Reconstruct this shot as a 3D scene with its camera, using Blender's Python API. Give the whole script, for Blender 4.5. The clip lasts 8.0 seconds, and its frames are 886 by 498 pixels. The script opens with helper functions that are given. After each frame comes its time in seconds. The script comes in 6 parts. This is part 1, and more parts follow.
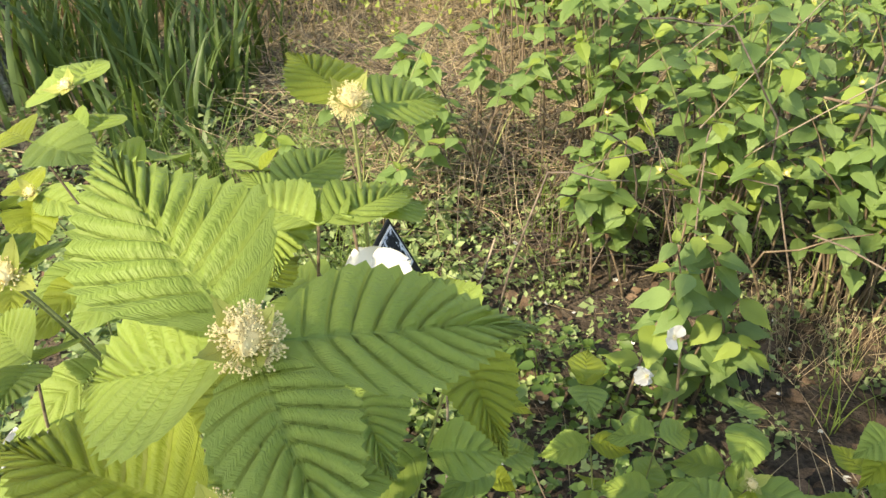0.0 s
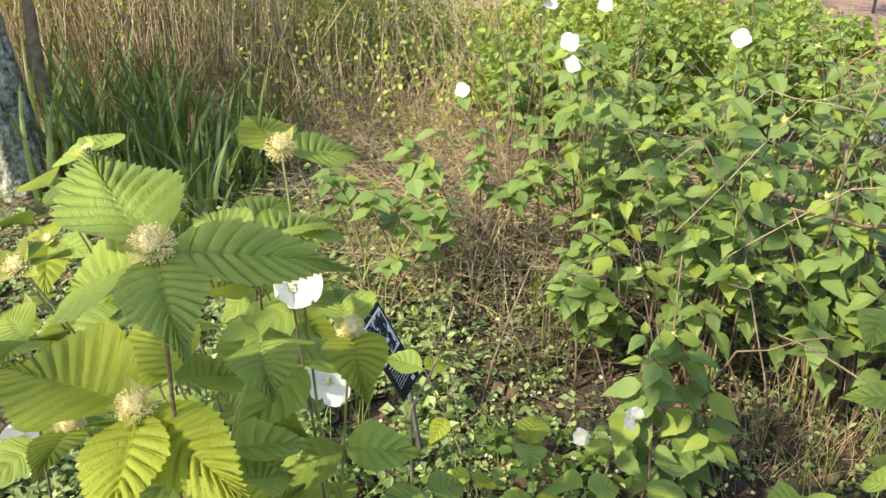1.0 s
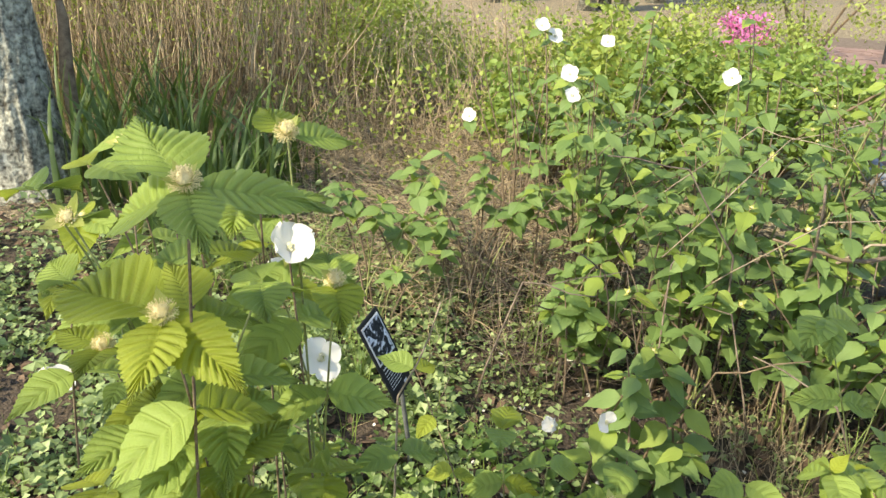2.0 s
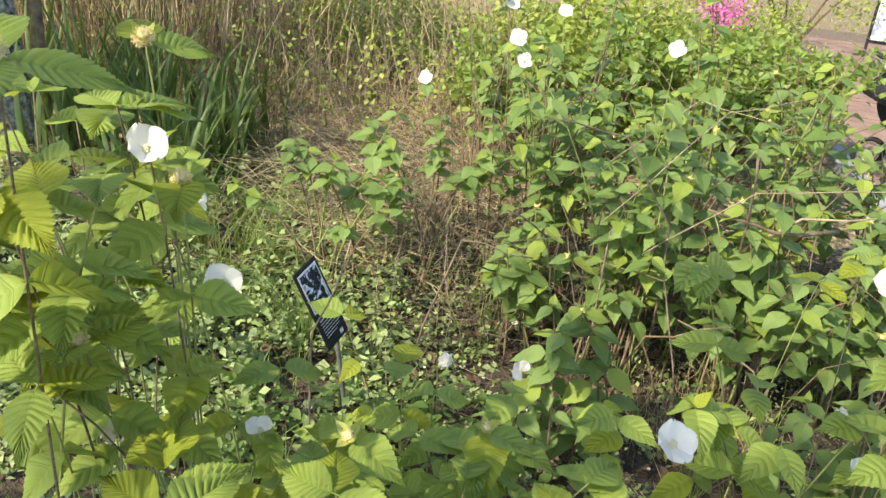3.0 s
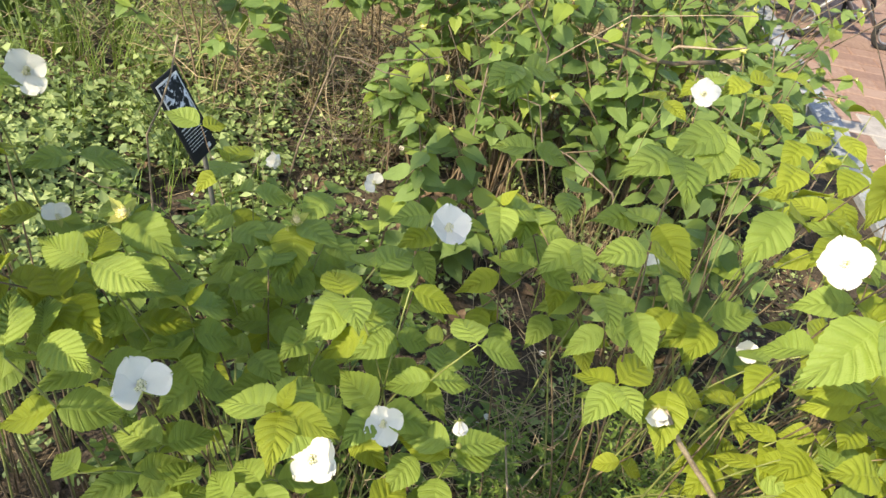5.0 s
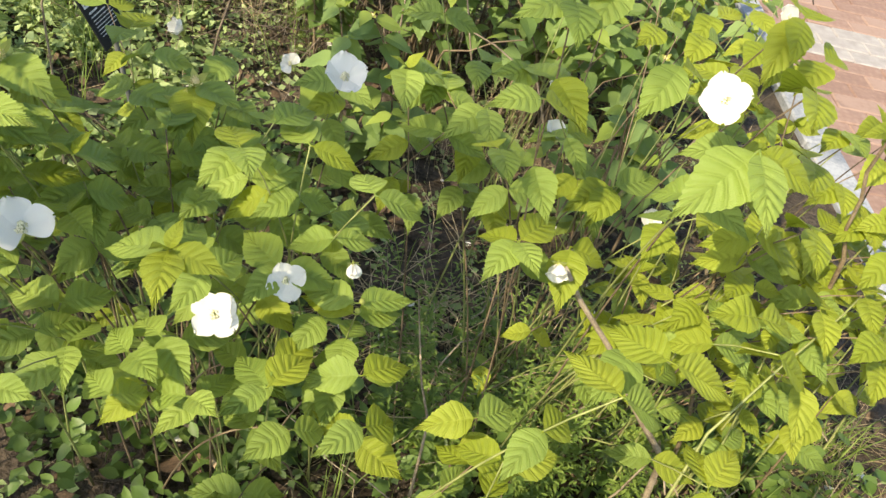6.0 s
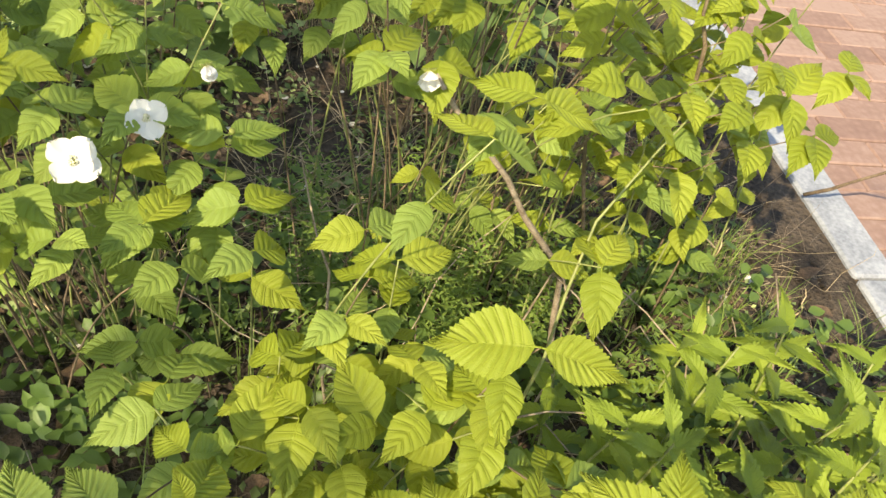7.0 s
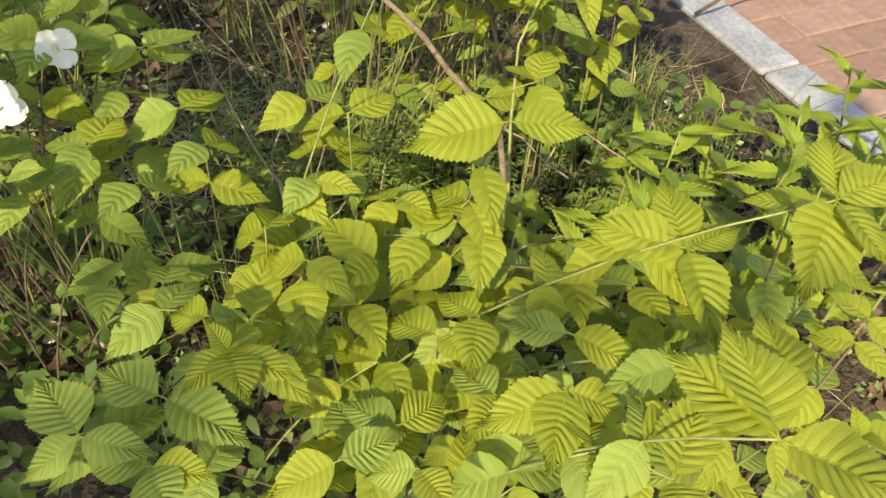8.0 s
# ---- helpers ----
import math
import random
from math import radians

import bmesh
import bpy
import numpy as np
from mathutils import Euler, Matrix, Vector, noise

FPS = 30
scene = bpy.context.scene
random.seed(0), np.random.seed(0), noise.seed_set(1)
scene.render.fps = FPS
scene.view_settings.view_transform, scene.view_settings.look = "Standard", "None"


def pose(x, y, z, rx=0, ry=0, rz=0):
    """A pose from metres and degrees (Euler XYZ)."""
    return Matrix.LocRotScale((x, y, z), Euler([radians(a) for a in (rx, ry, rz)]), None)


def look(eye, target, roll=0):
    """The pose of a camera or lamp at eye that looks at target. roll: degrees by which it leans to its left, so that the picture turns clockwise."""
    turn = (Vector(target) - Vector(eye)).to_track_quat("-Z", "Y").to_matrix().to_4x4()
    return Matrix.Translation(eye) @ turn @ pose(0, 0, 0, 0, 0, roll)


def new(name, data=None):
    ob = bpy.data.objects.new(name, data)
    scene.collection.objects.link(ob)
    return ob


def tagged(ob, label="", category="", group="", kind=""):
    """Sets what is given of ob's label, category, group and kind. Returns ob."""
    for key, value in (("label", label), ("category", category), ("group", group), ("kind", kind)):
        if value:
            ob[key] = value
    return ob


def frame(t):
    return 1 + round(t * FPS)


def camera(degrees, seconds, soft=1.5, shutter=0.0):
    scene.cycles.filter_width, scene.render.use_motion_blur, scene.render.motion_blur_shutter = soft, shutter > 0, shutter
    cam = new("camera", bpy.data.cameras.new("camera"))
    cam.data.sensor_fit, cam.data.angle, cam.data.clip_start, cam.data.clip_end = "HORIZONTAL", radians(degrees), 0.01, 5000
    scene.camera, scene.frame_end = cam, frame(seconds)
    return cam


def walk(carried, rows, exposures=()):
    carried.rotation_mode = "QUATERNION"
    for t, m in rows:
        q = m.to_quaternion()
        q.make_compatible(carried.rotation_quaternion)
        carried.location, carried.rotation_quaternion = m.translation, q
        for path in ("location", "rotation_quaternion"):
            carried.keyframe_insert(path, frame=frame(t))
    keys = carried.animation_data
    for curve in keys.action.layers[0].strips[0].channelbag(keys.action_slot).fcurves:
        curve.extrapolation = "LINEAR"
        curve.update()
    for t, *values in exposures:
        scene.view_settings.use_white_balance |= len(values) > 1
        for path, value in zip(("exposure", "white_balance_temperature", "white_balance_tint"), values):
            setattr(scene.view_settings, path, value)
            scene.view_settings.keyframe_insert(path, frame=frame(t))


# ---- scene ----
cam = camera(59.5, 8.0)
METRES, EYE, TILT, LEAN, TURN = 0.9, 1.24, -35.0, 1.0, 0.0
ROWS = [
    (0.0, 0.0, 0.0, 0.0, -0.0, -0.0, 0.0),
    (0.5, 0.0166, -0.0408, -0.0216, 0.26, 4.61, -1.1),
    (1.0, 0.0762, -0.1152, -0.06, 1.23, 8.12, -2.6),
    (2.5, 0.1518, -0.2432, -0.135, 0.97, 10.38, -6.82),
    (3.0, 0.2395, -0.2446, -0.166, 0.12, 8.83, -7.84),
    (3.5, 0.303, -0.2225, -0.1852, -1.09, 6.42, -8.17),
    (4.0, 0.3401, -0.2263, -0.1846, -2.54, 3.52, -8.15),
    (5.5, 0.4312, -0.2678, -0.2206, -6.56, -4.65, -9.1),
    (6.0, 0.4621, -0.2645, -0.2687, -8.98, -7.21, -8.72),
    (6.5, 0.4904, -0.2524, -0.3355, -12.49, -9.45, -6.27),
    (7.0, 0.5014, -0.2842, -0.4062, -17.14, -11.51, -1.36),
    (7.5, 0.4835, -0.3105, -0.4802, -22.16, -13.44, 5.82),
    (8.0, 0.4341, -0.3139, -0.5295, -26.03, -15.48, 14.17),
]
walk(cam, [(t, pose(0, 0, EYE, TILT, LEAN, TURN) @ pose(METRES * x, METRES * y, METRES * z, 90 + pitch, roll, yaw)) for t, x, y, z, yaw, pitch, roll in ROWS], [(0.0, 1.62, 7500, 10), (1.0, 1.56, 7250, 10), (2.5, 1.47, 6950, 10), (4.0, 1.52, 7300, 10), (5.5, 1.48, 7400, 10), (7.0, 1.55, 7800, 10), (8.0, 1.33, 8050, 10)])

# ---- world, sun and exposure ----
SUN_AZ, SUN_EL = 230.0, 43.0      # the sun stands to the left of the path and behind it
world = bpy.data.worlds.new("sky")
scene.world = world
world.use_nodes = True
wn = world.node_tree.nodes
sky = wn.new("ShaderNodeTexSky")
sky.sky_type = "NISHITA"
sky.sun_disc = False
sky.sun_elevation = radians(SUN_EL)
sky.sun_rotation = radians(SUN_AZ)
world.node_tree.links.new(sky.outputs[0], wn["Background"].inputs[0])
wn["Background"].inputs[1].default_value = 0.121
sun = new("sun", bpy.data.lights.new("sun", "SUN"))
sun.data.energy = 3.0
sun.data.angle = radians(0.6)
sun.data.color = (1.0, 0.9, 0.71)
SUN_DIR = Vector((math.sin(radians(SUN_AZ)) * math.cos(radians(SUN_EL)), math.cos(radians(SUN_AZ)) * math.cos(radians(SUN_EL)), math.sin(radians(SUN_EL))))
sun.matrix_world = look(SUN_DIR * 30, (0, 0, 0))


# ---- materials ----
def material(name):
    m = bpy.data.materials.new(name)
    m.use_nodes = True
    return m, m.node_tree.nodes, m.node_tree.links, m.node_tree.nodes["Principled BSDF"]


def ramp(nodes, stops):
    r = nodes.new("ShaderNodeValToRGB")
    while len(r.color_ramp.elements) < len(stops):
        r.color_ramp.elements.new(0.5)
    for e, (p, c) in zip(r.color_ramp.elements, stops):
        e.position, e.color = p, (*c, 1)
    return r


def noisy(name, low, high, scale, rough=0.8, bump=0.3, fine=12.0, metal=0.0, mid=None, distance=0.01, spec=0.3):
    """A matt surface with colour at two scales of noise and a fine relief."""
    m, n, l, b = material(name)
    co = n.new("ShaderNodeTexCoord")
    a = n.new("ShaderNodeTexNoise")
    a.inputs["Scale"].default_value, a.inputs["Detail"].default_value = scale, 6
    f = n.new("ShaderNodeTexNoise")
    f.inputs["Scale"].default_value, f.inputs["Detail"].default_value = scale * fine, 4
    l.new(co.outputs["Object"], a.inputs["Vector"])
    l.new(co.outputs["Object"], f.inputs["Vector"])
    mix = n.new("ShaderNodeMath")
    mix.operation = "MULTIPLY_ADD"
    mix.inputs[1].default_value = 0.45
    l.new(f.outputs["Fac"], mix.inputs[0])
    half = n.new("ShaderNodeMath")
    half.operation = "MULTIPLY"
    half.inputs[1].default_value = 0.55
    l.new(a.outputs["Fac"], half.inputs[0])
    l.new(half.outputs[0], mix.inputs[2])
    stops = [(0.36, low), (0.64, high)] if mid is None else [(0.36, low), (0.5, mid), (0.64, high)]
    r = ramp(n, stops)
    l.new(mix.outputs[0], r.inputs[0])
    l.new(r.outputs[0], b.inputs["Base Color"])
    b.inputs["Roughness"].default_value = rough
    b.inputs["Metallic"].default_value = metal
    b.inputs["Specular IOR Level"].default_value = spec
    if bump:
        bp = n.new("ShaderNodeBump")
        bp.inputs["Strength"].default_value, bp.inputs["Distance"].default_value = bump, distance
        l.new(mix.outputs[0], bp.inputs["Height"])
        l.new(bp.outputs[0], b.inputs["Normal"])
    return m


def leafy(name, dark, light, through_colour, thin=0.4, rough=0.45, veins=True, spec=0.35, island=False):
    """A leaf blade: varied green, paler veins, and daylight that passes through it."""
    m, n, l, b = material(name)
    if island:
        src = n.new("ShaderNodeNewGeometry").outputs["Random Per Island"]
    else:
        src = n.new("ShaderNodeObjectInfo").outputs["Random"]
    co = n.new("ShaderNodeTexCoord")
    patch = n.new("ShaderNodeTexNoise")
    patch.inputs["Scale"].default_value, patch.inputs["Detail"].default_value = (5 if veins else 30), 6
    l.new(co.outputs["Object"], patch.inputs["Vector"])
    add = n.new("ShaderNodeMath")
    add.operation = "MULTIPLY_ADD"
    add.inputs[1].default_value = 0.5
    l.new(patch.outputs["Fac"], add.inputs[0])
    sub = n.new("ShaderNodeMath")
    sub.operation = "MULTIPLY_ADD"
    sub.inputs[1].default_value, sub.inputs[2].default_value = 0.75, -0.12
    l.new(src, sub.inputs[0])
    l.new(sub.outputs[0], add.inputs[2])
    r = ramp(n, [(0.0, dark), (1.0, light)])
    l.new(add.outputs[0], r.inputs[0])
    colour = r.outputs[0]
    t = ramp(n, [(0.0, tuple(c * 0.75 for c in through_colour)), (1.0, through_colour)])
    l.new(add.outputs[0], t.inputs[0])
    if veins:
        uv = n.new("ShaderNodeUVMap")
        sep = n.new("ShaderNodeSeparateXYZ")
        l.new(uv.outputs[0], sep.inputs[0])
        pp = n.new("ShaderNodeMath")
        pp.operation = "PINGPONG"
        pp.inputs[1].default_value = 0.5
        l.new(sep.outputs["X"], pp.inputs[0])
        near = ramp(n, [(0.0, (1, 1, 1)), (0.10, (0, 0, 0))])
        l.new(pp.outputs[0], near.inputs[0])
        mid = ramp(n, [(0.0, (1, 1, 1)), (0.05, (0, 0, 0))])
        l.new(sep.outputs["Y"], mid.inputs[0])
        both = n.new("ShaderNodeMath")
        both.operation = "MAXIMUM"
        l.new(near.outputs[0], both.inputs[0])
        l.new(mid.outputs[0], both.inputs[1])
        fade = n.new("ShaderNodeMath")
        fade.operation = "MULTIPLY"
        fade.inputs[1].default_value = 0.18
        l.new(both.outputs[0], fade.inputs[0])
        mx = n.new("ShaderNodeMix")
        mx.data_type = "RGBA"
        mx.inputs["B"].default_value = (*[min(1, c * 1.25 + 0.03) for c in light], 1)
        l.new(fade.outputs[0], mx.inputs["Factor"])
        l.new(r.outputs[0], mx.inputs["A"])
        colour = mx.outputs["Result"]
    fine = n.new("ShaderNodeTexNoise")
    fine.inputs["Scale"].default_value, fine.inputs["Detail"].default_value = (38 if veins else 200), 4
    l.new(co.outputs["Object"], fine.inputs["Vector"])
    bp = n.new("ShaderNodeBump")
    bp.inputs["Strength"].default_value, bp.inputs["Distance"].default_value = 0.4, 0.0015
    l.new(fine.outputs["Fac"], bp.inputs["Height"])
    if veins:
        # sunk veins, and small wrinkles across the swellings between them
        stretch = n.new("ShaderNodeMapping")
        stretch.inputs["Scale"].default_value = (1.6, 26, 1)
        l.new(uv.outputs[0], stretch.inputs["Vector"])
        wrinkle = n.new("ShaderNodeTexNoise")
        wrinkle.inputs["Scale"].default_value, wrinkle.inputs["Detail"].default_value = 1.0, 3
        l.new(stretch.outputs[0], wrinkle.inputs["Vector"])
        sunk = n.new("ShaderNodeMath")
        sunk.operation = "MULTIPLY_ADD"
        sunk.inputs[1].default_value = -1.1
        l.new(both.outputs[0], sunk.inputs[0])
        l.new(wrinkle.outputs["Fac"], sunk.inputs[2])
        pleat = n.new("ShaderNodeBump")
        pleat.inputs["Strength"].default_value, pleat.inputs["Distance"].default_value = 0.58, 0.0015
        l.new(sunk.outputs[0], pleat.inputs["Height"])
        l.new(pleat.outputs[0], bp.inputs["Normal"])
    l.new(bp.outputs[0], b.inputs["Normal"])
    l.new(colour, b.inputs["Base Color"])
    b.inputs["Roughness"].default_value = rough
    b.inputs["Specular IOR Level"].default_value = spec
    tr = n.new("ShaderNodeBsdfTranslucent")
    l.new(t.outputs[0], tr.inputs[0])
    ms = n.new("ShaderNodeMixShader")
    ms.inputs[0].default_value = thin
    l.new(b.outputs[0], ms.inputs[1])
    l.new(tr.outputs[0], ms.inputs[2])
    l.new(ms.outputs[0], n["Material Output"].inputs[0])
    return m


LEAF = leafy("shrub_leaf", (0.185, 0.275, 0.055), (0.315, 0.42, 0.095), (0.50, 0.58, 0.07))
# yellower green for young leaves, and to put sunlight into the sunny shrubs' colour
LEAF_YOUNG_SUNLIT = leafy("young_sunlit_leaf", (0.225, 0.295, 0.03), (0.355, 0.415, 0.055), (0.53, 0.55, 0.035), thin=0.42)
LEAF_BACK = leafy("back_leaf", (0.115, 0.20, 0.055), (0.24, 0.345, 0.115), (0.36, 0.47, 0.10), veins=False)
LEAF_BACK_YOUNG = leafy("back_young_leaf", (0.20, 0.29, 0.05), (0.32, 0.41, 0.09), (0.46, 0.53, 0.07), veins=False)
HERB = leafy("herb_leaf", (0.13, 0.21, 0.025), (0.30, 0.39, 0.05), (0.50, 0.55, 0.05), thin=0.3, rough=0.4)
WEED = leafy("weed_leaf", (0.05, 0.10, 0.03), (0.42, 0.52, 0.22), (0.32, 0.44, 0.10), thin=0.3, veins=False, island=True)
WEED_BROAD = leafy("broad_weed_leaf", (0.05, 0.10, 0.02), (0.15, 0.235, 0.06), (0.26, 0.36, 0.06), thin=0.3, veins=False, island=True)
GRASS = leafy("grass", (0.075, 0.14, 0.028), (0.23, 0.32, 0.075), (0.30, 0.38, 0.06), thin=0.3, veins=False, island=True)
BLADE = leafy("iris_blade", (0.04, 0.08, 0.022), (0.125, 0.185, 0.055), (0.2, 0.30, 0.04), thin=0.25, veins=False, island=True)
FAR_GREEN = leafy("far_green_leaf", (0.10, 0.18, 0.035), (0.27, 0.37, 0.09), (0.42, 0.50, 0.08), thin=0.35, veins=False, island=True)
FAR_LEAF = leafy("far_leaf", (0.15, 0.22, 0.04), (0.40, 0.47, 0.11), (0.50, 0.56, 0.10), thin=0.35, veins=False, island=True)
PINK = leafy("azalea_petal", (0.55, 0.10, 0.36), (0.78, 0.32, 0.54), (0.8, 0.3, 0.5), thin=0.3, veins=False, island=True)
PETAL = leafy("white_petal", (0.87, 0.86, 0.80), (0.91, 0.90, 0.85), (0.88, 0.86, 0.78), thin=0.3, rough=0.6, veins=False, spec=0.2)
STAMEN = noisy("stamen", (0.80, 0.65, 0.28), (0.93, 0.84, 0.50), 300, rough=0.7, bump=0.2)
PALE_STAMEN = noisy("pale_stamen", (0.74, 0.70, 0.42), (0.84, 0.82, 0.62), 300, rough=0.7, bump=0.2)
CALYX = leafy("calyx", (0.34, 0.40, 0.08), (0.50, 0.52, 0.16), (0.55, 0.55, 0.14), thin=0.35, veins=False)
STEM = noisy("green_stem", (0.15, 0.175, 0.06), (0.30, 0.33, 0.125), 40, rough=0.5, bump=0.2)
CANE = noisy("brown_cane", (0.08, 0.055, 0.035), (0.26, 0.20, 0.13), 30, rough=0.75, bump=0.4)
TWIG = noisy("dry_twig", (0.16, 0.12, 0.08), (0.42, 0.35, 0.26), 35, rough=0.85, bump=0.4)
RUSSET = noisy("russet_cane", (0.11, 0.083, 0.055), (0.62, 0.49, 0.31), 6, rough=0.85, bump=0.3)
STRAW = noisy("straw", (0.25, 0.19, 0.11), (0.60, 0.49, 0.31), 18, rough=0.8, bump=0.2)
DEADWOOD = noisy("dead_wood", (0.06, 0.047, 0.036), (0.30, 0.24, 0.18), 30, rough=0.85, bump=0.4)
LITTER = noisy("dead_leaf", (0.045, 0.03, 0.02), (0.20, 0.135, 0.085), 25, rough=0.8, bump=0.3)
SOIL = noisy("soil", (0.022, 0.017, 0.013), (0.105, 0.082, 0.060), 11, rough=0.95, bump=1.0, fine=9, distance=0.03)
BARK = noisy("bark", (0.05, 0.044, 0.034), (0.55, 0.55, 0.45), 26, rough=0.95, bump=1.0, fine=2.5, mid=(0.27, 0.27, 0.22), distance=0.02)
KERB = noisy("kerb_stone", (0.17, 0.19, 0.22), (0.34, 0.365, 0.40), 9, rough=0.75, bump=0.25, distance=0.003)
JOINT = noisy("paving_sand", (0.10, 0.075, 0.055), (0.20, 0.155, 0.115), 30, rough=0.95, bump=0.5)
PLATE = noisy("black_plate", (0.010, 0.011, 0.012), (0.022, 0.023, 0.025), 20, rough=0.55, bump=0.05, spec=0.25)
PRINT = noisy("white_print", (0.62, 0.63, 0.62), (0.75, 0.76, 0.75), 60, rough=0.5, bump=0.0)
STAKE = noisy("grey_stake", (0.05, 0.055, 0.055), (0.14, 0.145, 0.14), 30, rough=0.5, bump=0.1)


def brick_material():
    m, n, l, b = material("paving_brick")
    info = n.new("ShaderNodeObjectInfo")
    co = n.new("ShaderNodeTexCoord")
    no = n.new("ShaderNodeTexNoise")
    no.inputs["Scale"].default_value, no.inputs["Detail"].default_value = 45, 6
    l.new(co.outputs["Object"], no.inputs["Vector"])
    add = n.new("ShaderNodeMath")
    add.operation = "MULTIPLY_ADD"
    add.inputs[1].default_value = 0.6
    l.new(info.outputs["Random"], add.inputs[0])
    l.new(no.outputs["Fac"], add.inputs[2])
    r = ramp(n, [(0.3, (0.175, 0.105, 0.085)), (0.7, (0.235, 0.15, 0.12)), (1.1, (0.29, 0.20, 0.165))])
    l.new(add.outputs[0], r.inputs[0])
    l.new(r.outputs[0], b.inputs["Base Color"])
    b.inputs["Roughness"].default_value = 0.85
    bp = n.new("ShaderNodeBump")
    bp.inputs["Strength"].default_value, bp.inputs["Distance"].default_value = 0.5, 0.003
    l.new(no.outputs["Fac"], bp.inputs["Height"])
    l.new(bp.outputs[0], b.inputs["Normal"])
    return m


def ground_material():
    """Dark crumbly soil that turns, through a ragged edge, into dry duff past the shrubs."""
    m = SOIL.copy()
    m.name = "garden_ground"
    n, l = m.node_tree.nodes, m.node_tree.links
    b = n["Principled BSDF"]
    soil = b.inputs["Base Color"].links[0].from_socket
    co = n.new("ShaderNodeTexCoord")
    big, fine = n.new("ShaderNodeTexNoise"), n.new("ShaderNodeTexNoise")
    big.inputs["Scale"].default_value, big.inputs["Detail"].default_value = 1.6, 8
    fine.inputs["Scale"].default_value, fine.inputs["Detail"].default_value = 55, 5
    sep = n.new("ShaderNodeSeparateXYZ")
    for node in (big, fine):
        l.new(co.outputs["Object"], node.inputs["Vector"])
    l.new(co.outputs["Object"], sep.inputs[0])
    edge = n.new("ShaderNodeMath")
    edge.operation = "MULTIPLY_ADD"
    edge.inputs[1].default_value = 2.4
    l.new(big.outputs["Fac"], edge.inputs[0])
    l.new(sep.outputs["Y"], edge.inputs[2])
    far = n.new("ShaderNodeMapRange")
    far.inputs["From Min"].default_value, far.inputs["From Max"].default_value = 3.3, 4.0
    l.new(edge.outputs[0], far.inputs["Value"])
    duff = ramp(n, [(0.34, (0.075, 0.06, 0.04)), (0.52, (0.24, 0.195, 0.12)), (0.7, (0.50, 0.42, 0.26))])
    l.new(fine.outputs["Fac"], duff.inputs[0])
    mx = n.new("ShaderNodeMix")
    mx.data_type = "RGBA"
    l.new(far.outputs["Result"], mx.inputs["Factor"])
    l.new(soil, mx.inputs["A"])
    l.new(duff.outputs[0], mx.inputs["B"])
    l.new(mx.outputs["Result"], b.inputs["Base Color"])
    return m


GROUND = ground_material()
BRICK = brick_material()
BRICK_FAR = noisy("far_brick", (0.19, 0.122, 0.097), (0.29, 0.20, 0.165), 9, rough=0.9, bump=0.3, distance=0.003)
BRICK_GREY = noisy("grey_brick", (0.24, 0.225, 0.22), (0.37, 0.355, 0.35), 25, rough=0.85, bump=0.4, distance=0.003)


# ---- meshes and placing ----
rnd = random.Random(7)
WORLD_OF = {}


def mesh_of(name, verts, faces, mat, uvs=None, smooth=True):
    me = bpy.data.meshes.new(name)
    me.from_pydata([tuple(v) for v in verts], [], faces)
    me.materials.append(mat)
    if smooth:
        me.polygons.foreach_set("use_smooth", [True] * len(me.polygons))
    if uvs is not None:
        layer = me.uv_layers.new(name="UVMap")
        idx = np.empty(len(me.loops), dtype=np.int32)
        me.loops.foreach_get("vertex_index", idx)
        layer.data.foreach_set("uv", np.asarray(uvs, dtype=np.float32)[idx].ravel())
    me.update()
    return me


def put(name, me, m, parent=None, label=""):
    """A mesh at the pose m of the world, under its parent."""
    ob = new(name, me)
    if parent is not None:
        ob.parent = parent
        ob.matrix_parent_inverse = WORLD_OF[parent].inverted()
    ob.matrix_basis = m
    WORLD_OF[ob] = m
    if label:
        ob["label"] = label
    return ob


def thing(name, x, y, z, label, category, group="", kind=""):
    ob = new(name)
    ob.empty_display_size = 0.05
    ob.location = (x, y, z)
    WORLD_OF[ob] = Matrix.Translation((x, y, z))
    return tagged(ob, label, category, group, kind)


def part(name, bm, mat, parent, label=""):
    """A bmesh, in the world's own coordinates, as one mesh under parent."""
    me = bpy.data.meshes.new(name)
    bm.to_mesh(me)
    bm.free()
    me.materials.append(mat)
    me.polygons.foreach_set("use_smooth", [True] * len(me.polygons))
    return put(name, me, Matrix.Identity(4), parent, label)


def tube_data(points, radii, sides=6, start=0):
    """Vertices and faces of a tapered tube along points."""
    verts, faces = [], []
    pts = [Vector(p) for p in points]
    side = None
    for i, p in enumerate(pts):
        d = (pts[min(i + 1, len(pts) - 1)] - pts[max(i - 1, 0)]).normalized()
        if side is None:
            side = d.orthogonal().normalized()
        side = (side - d * side.dot(d)).normalized()
        up = d.cross(side)
        for k in range(sides):
            a = 2 * math.pi * k / sides
            verts.append(p + (side * math.cos(a) + up * math.sin(a)) * radii[i])
    for i in range(len(pts) - 1):
        for k in range(sides):
            a, b = i * sides + k, i * sides + (k + 1) % sides
            faces.append((start + a, start + b, start + b + sides, start + a + sides))
    faces.append(tuple(start + k for k in reversed(range(sides))))
    faces.append(tuple(start + (len(pts) - 1) * sides + k for k in range(sides)))
    return verts, faces


def tube(name, points, radii, mat, parent, sides=6, label=""):
    v, f = tube_data(points, radii, sides)
    return put(name, mesh_of(name, v, f, mat), Matrix.Identity(4), parent, label)


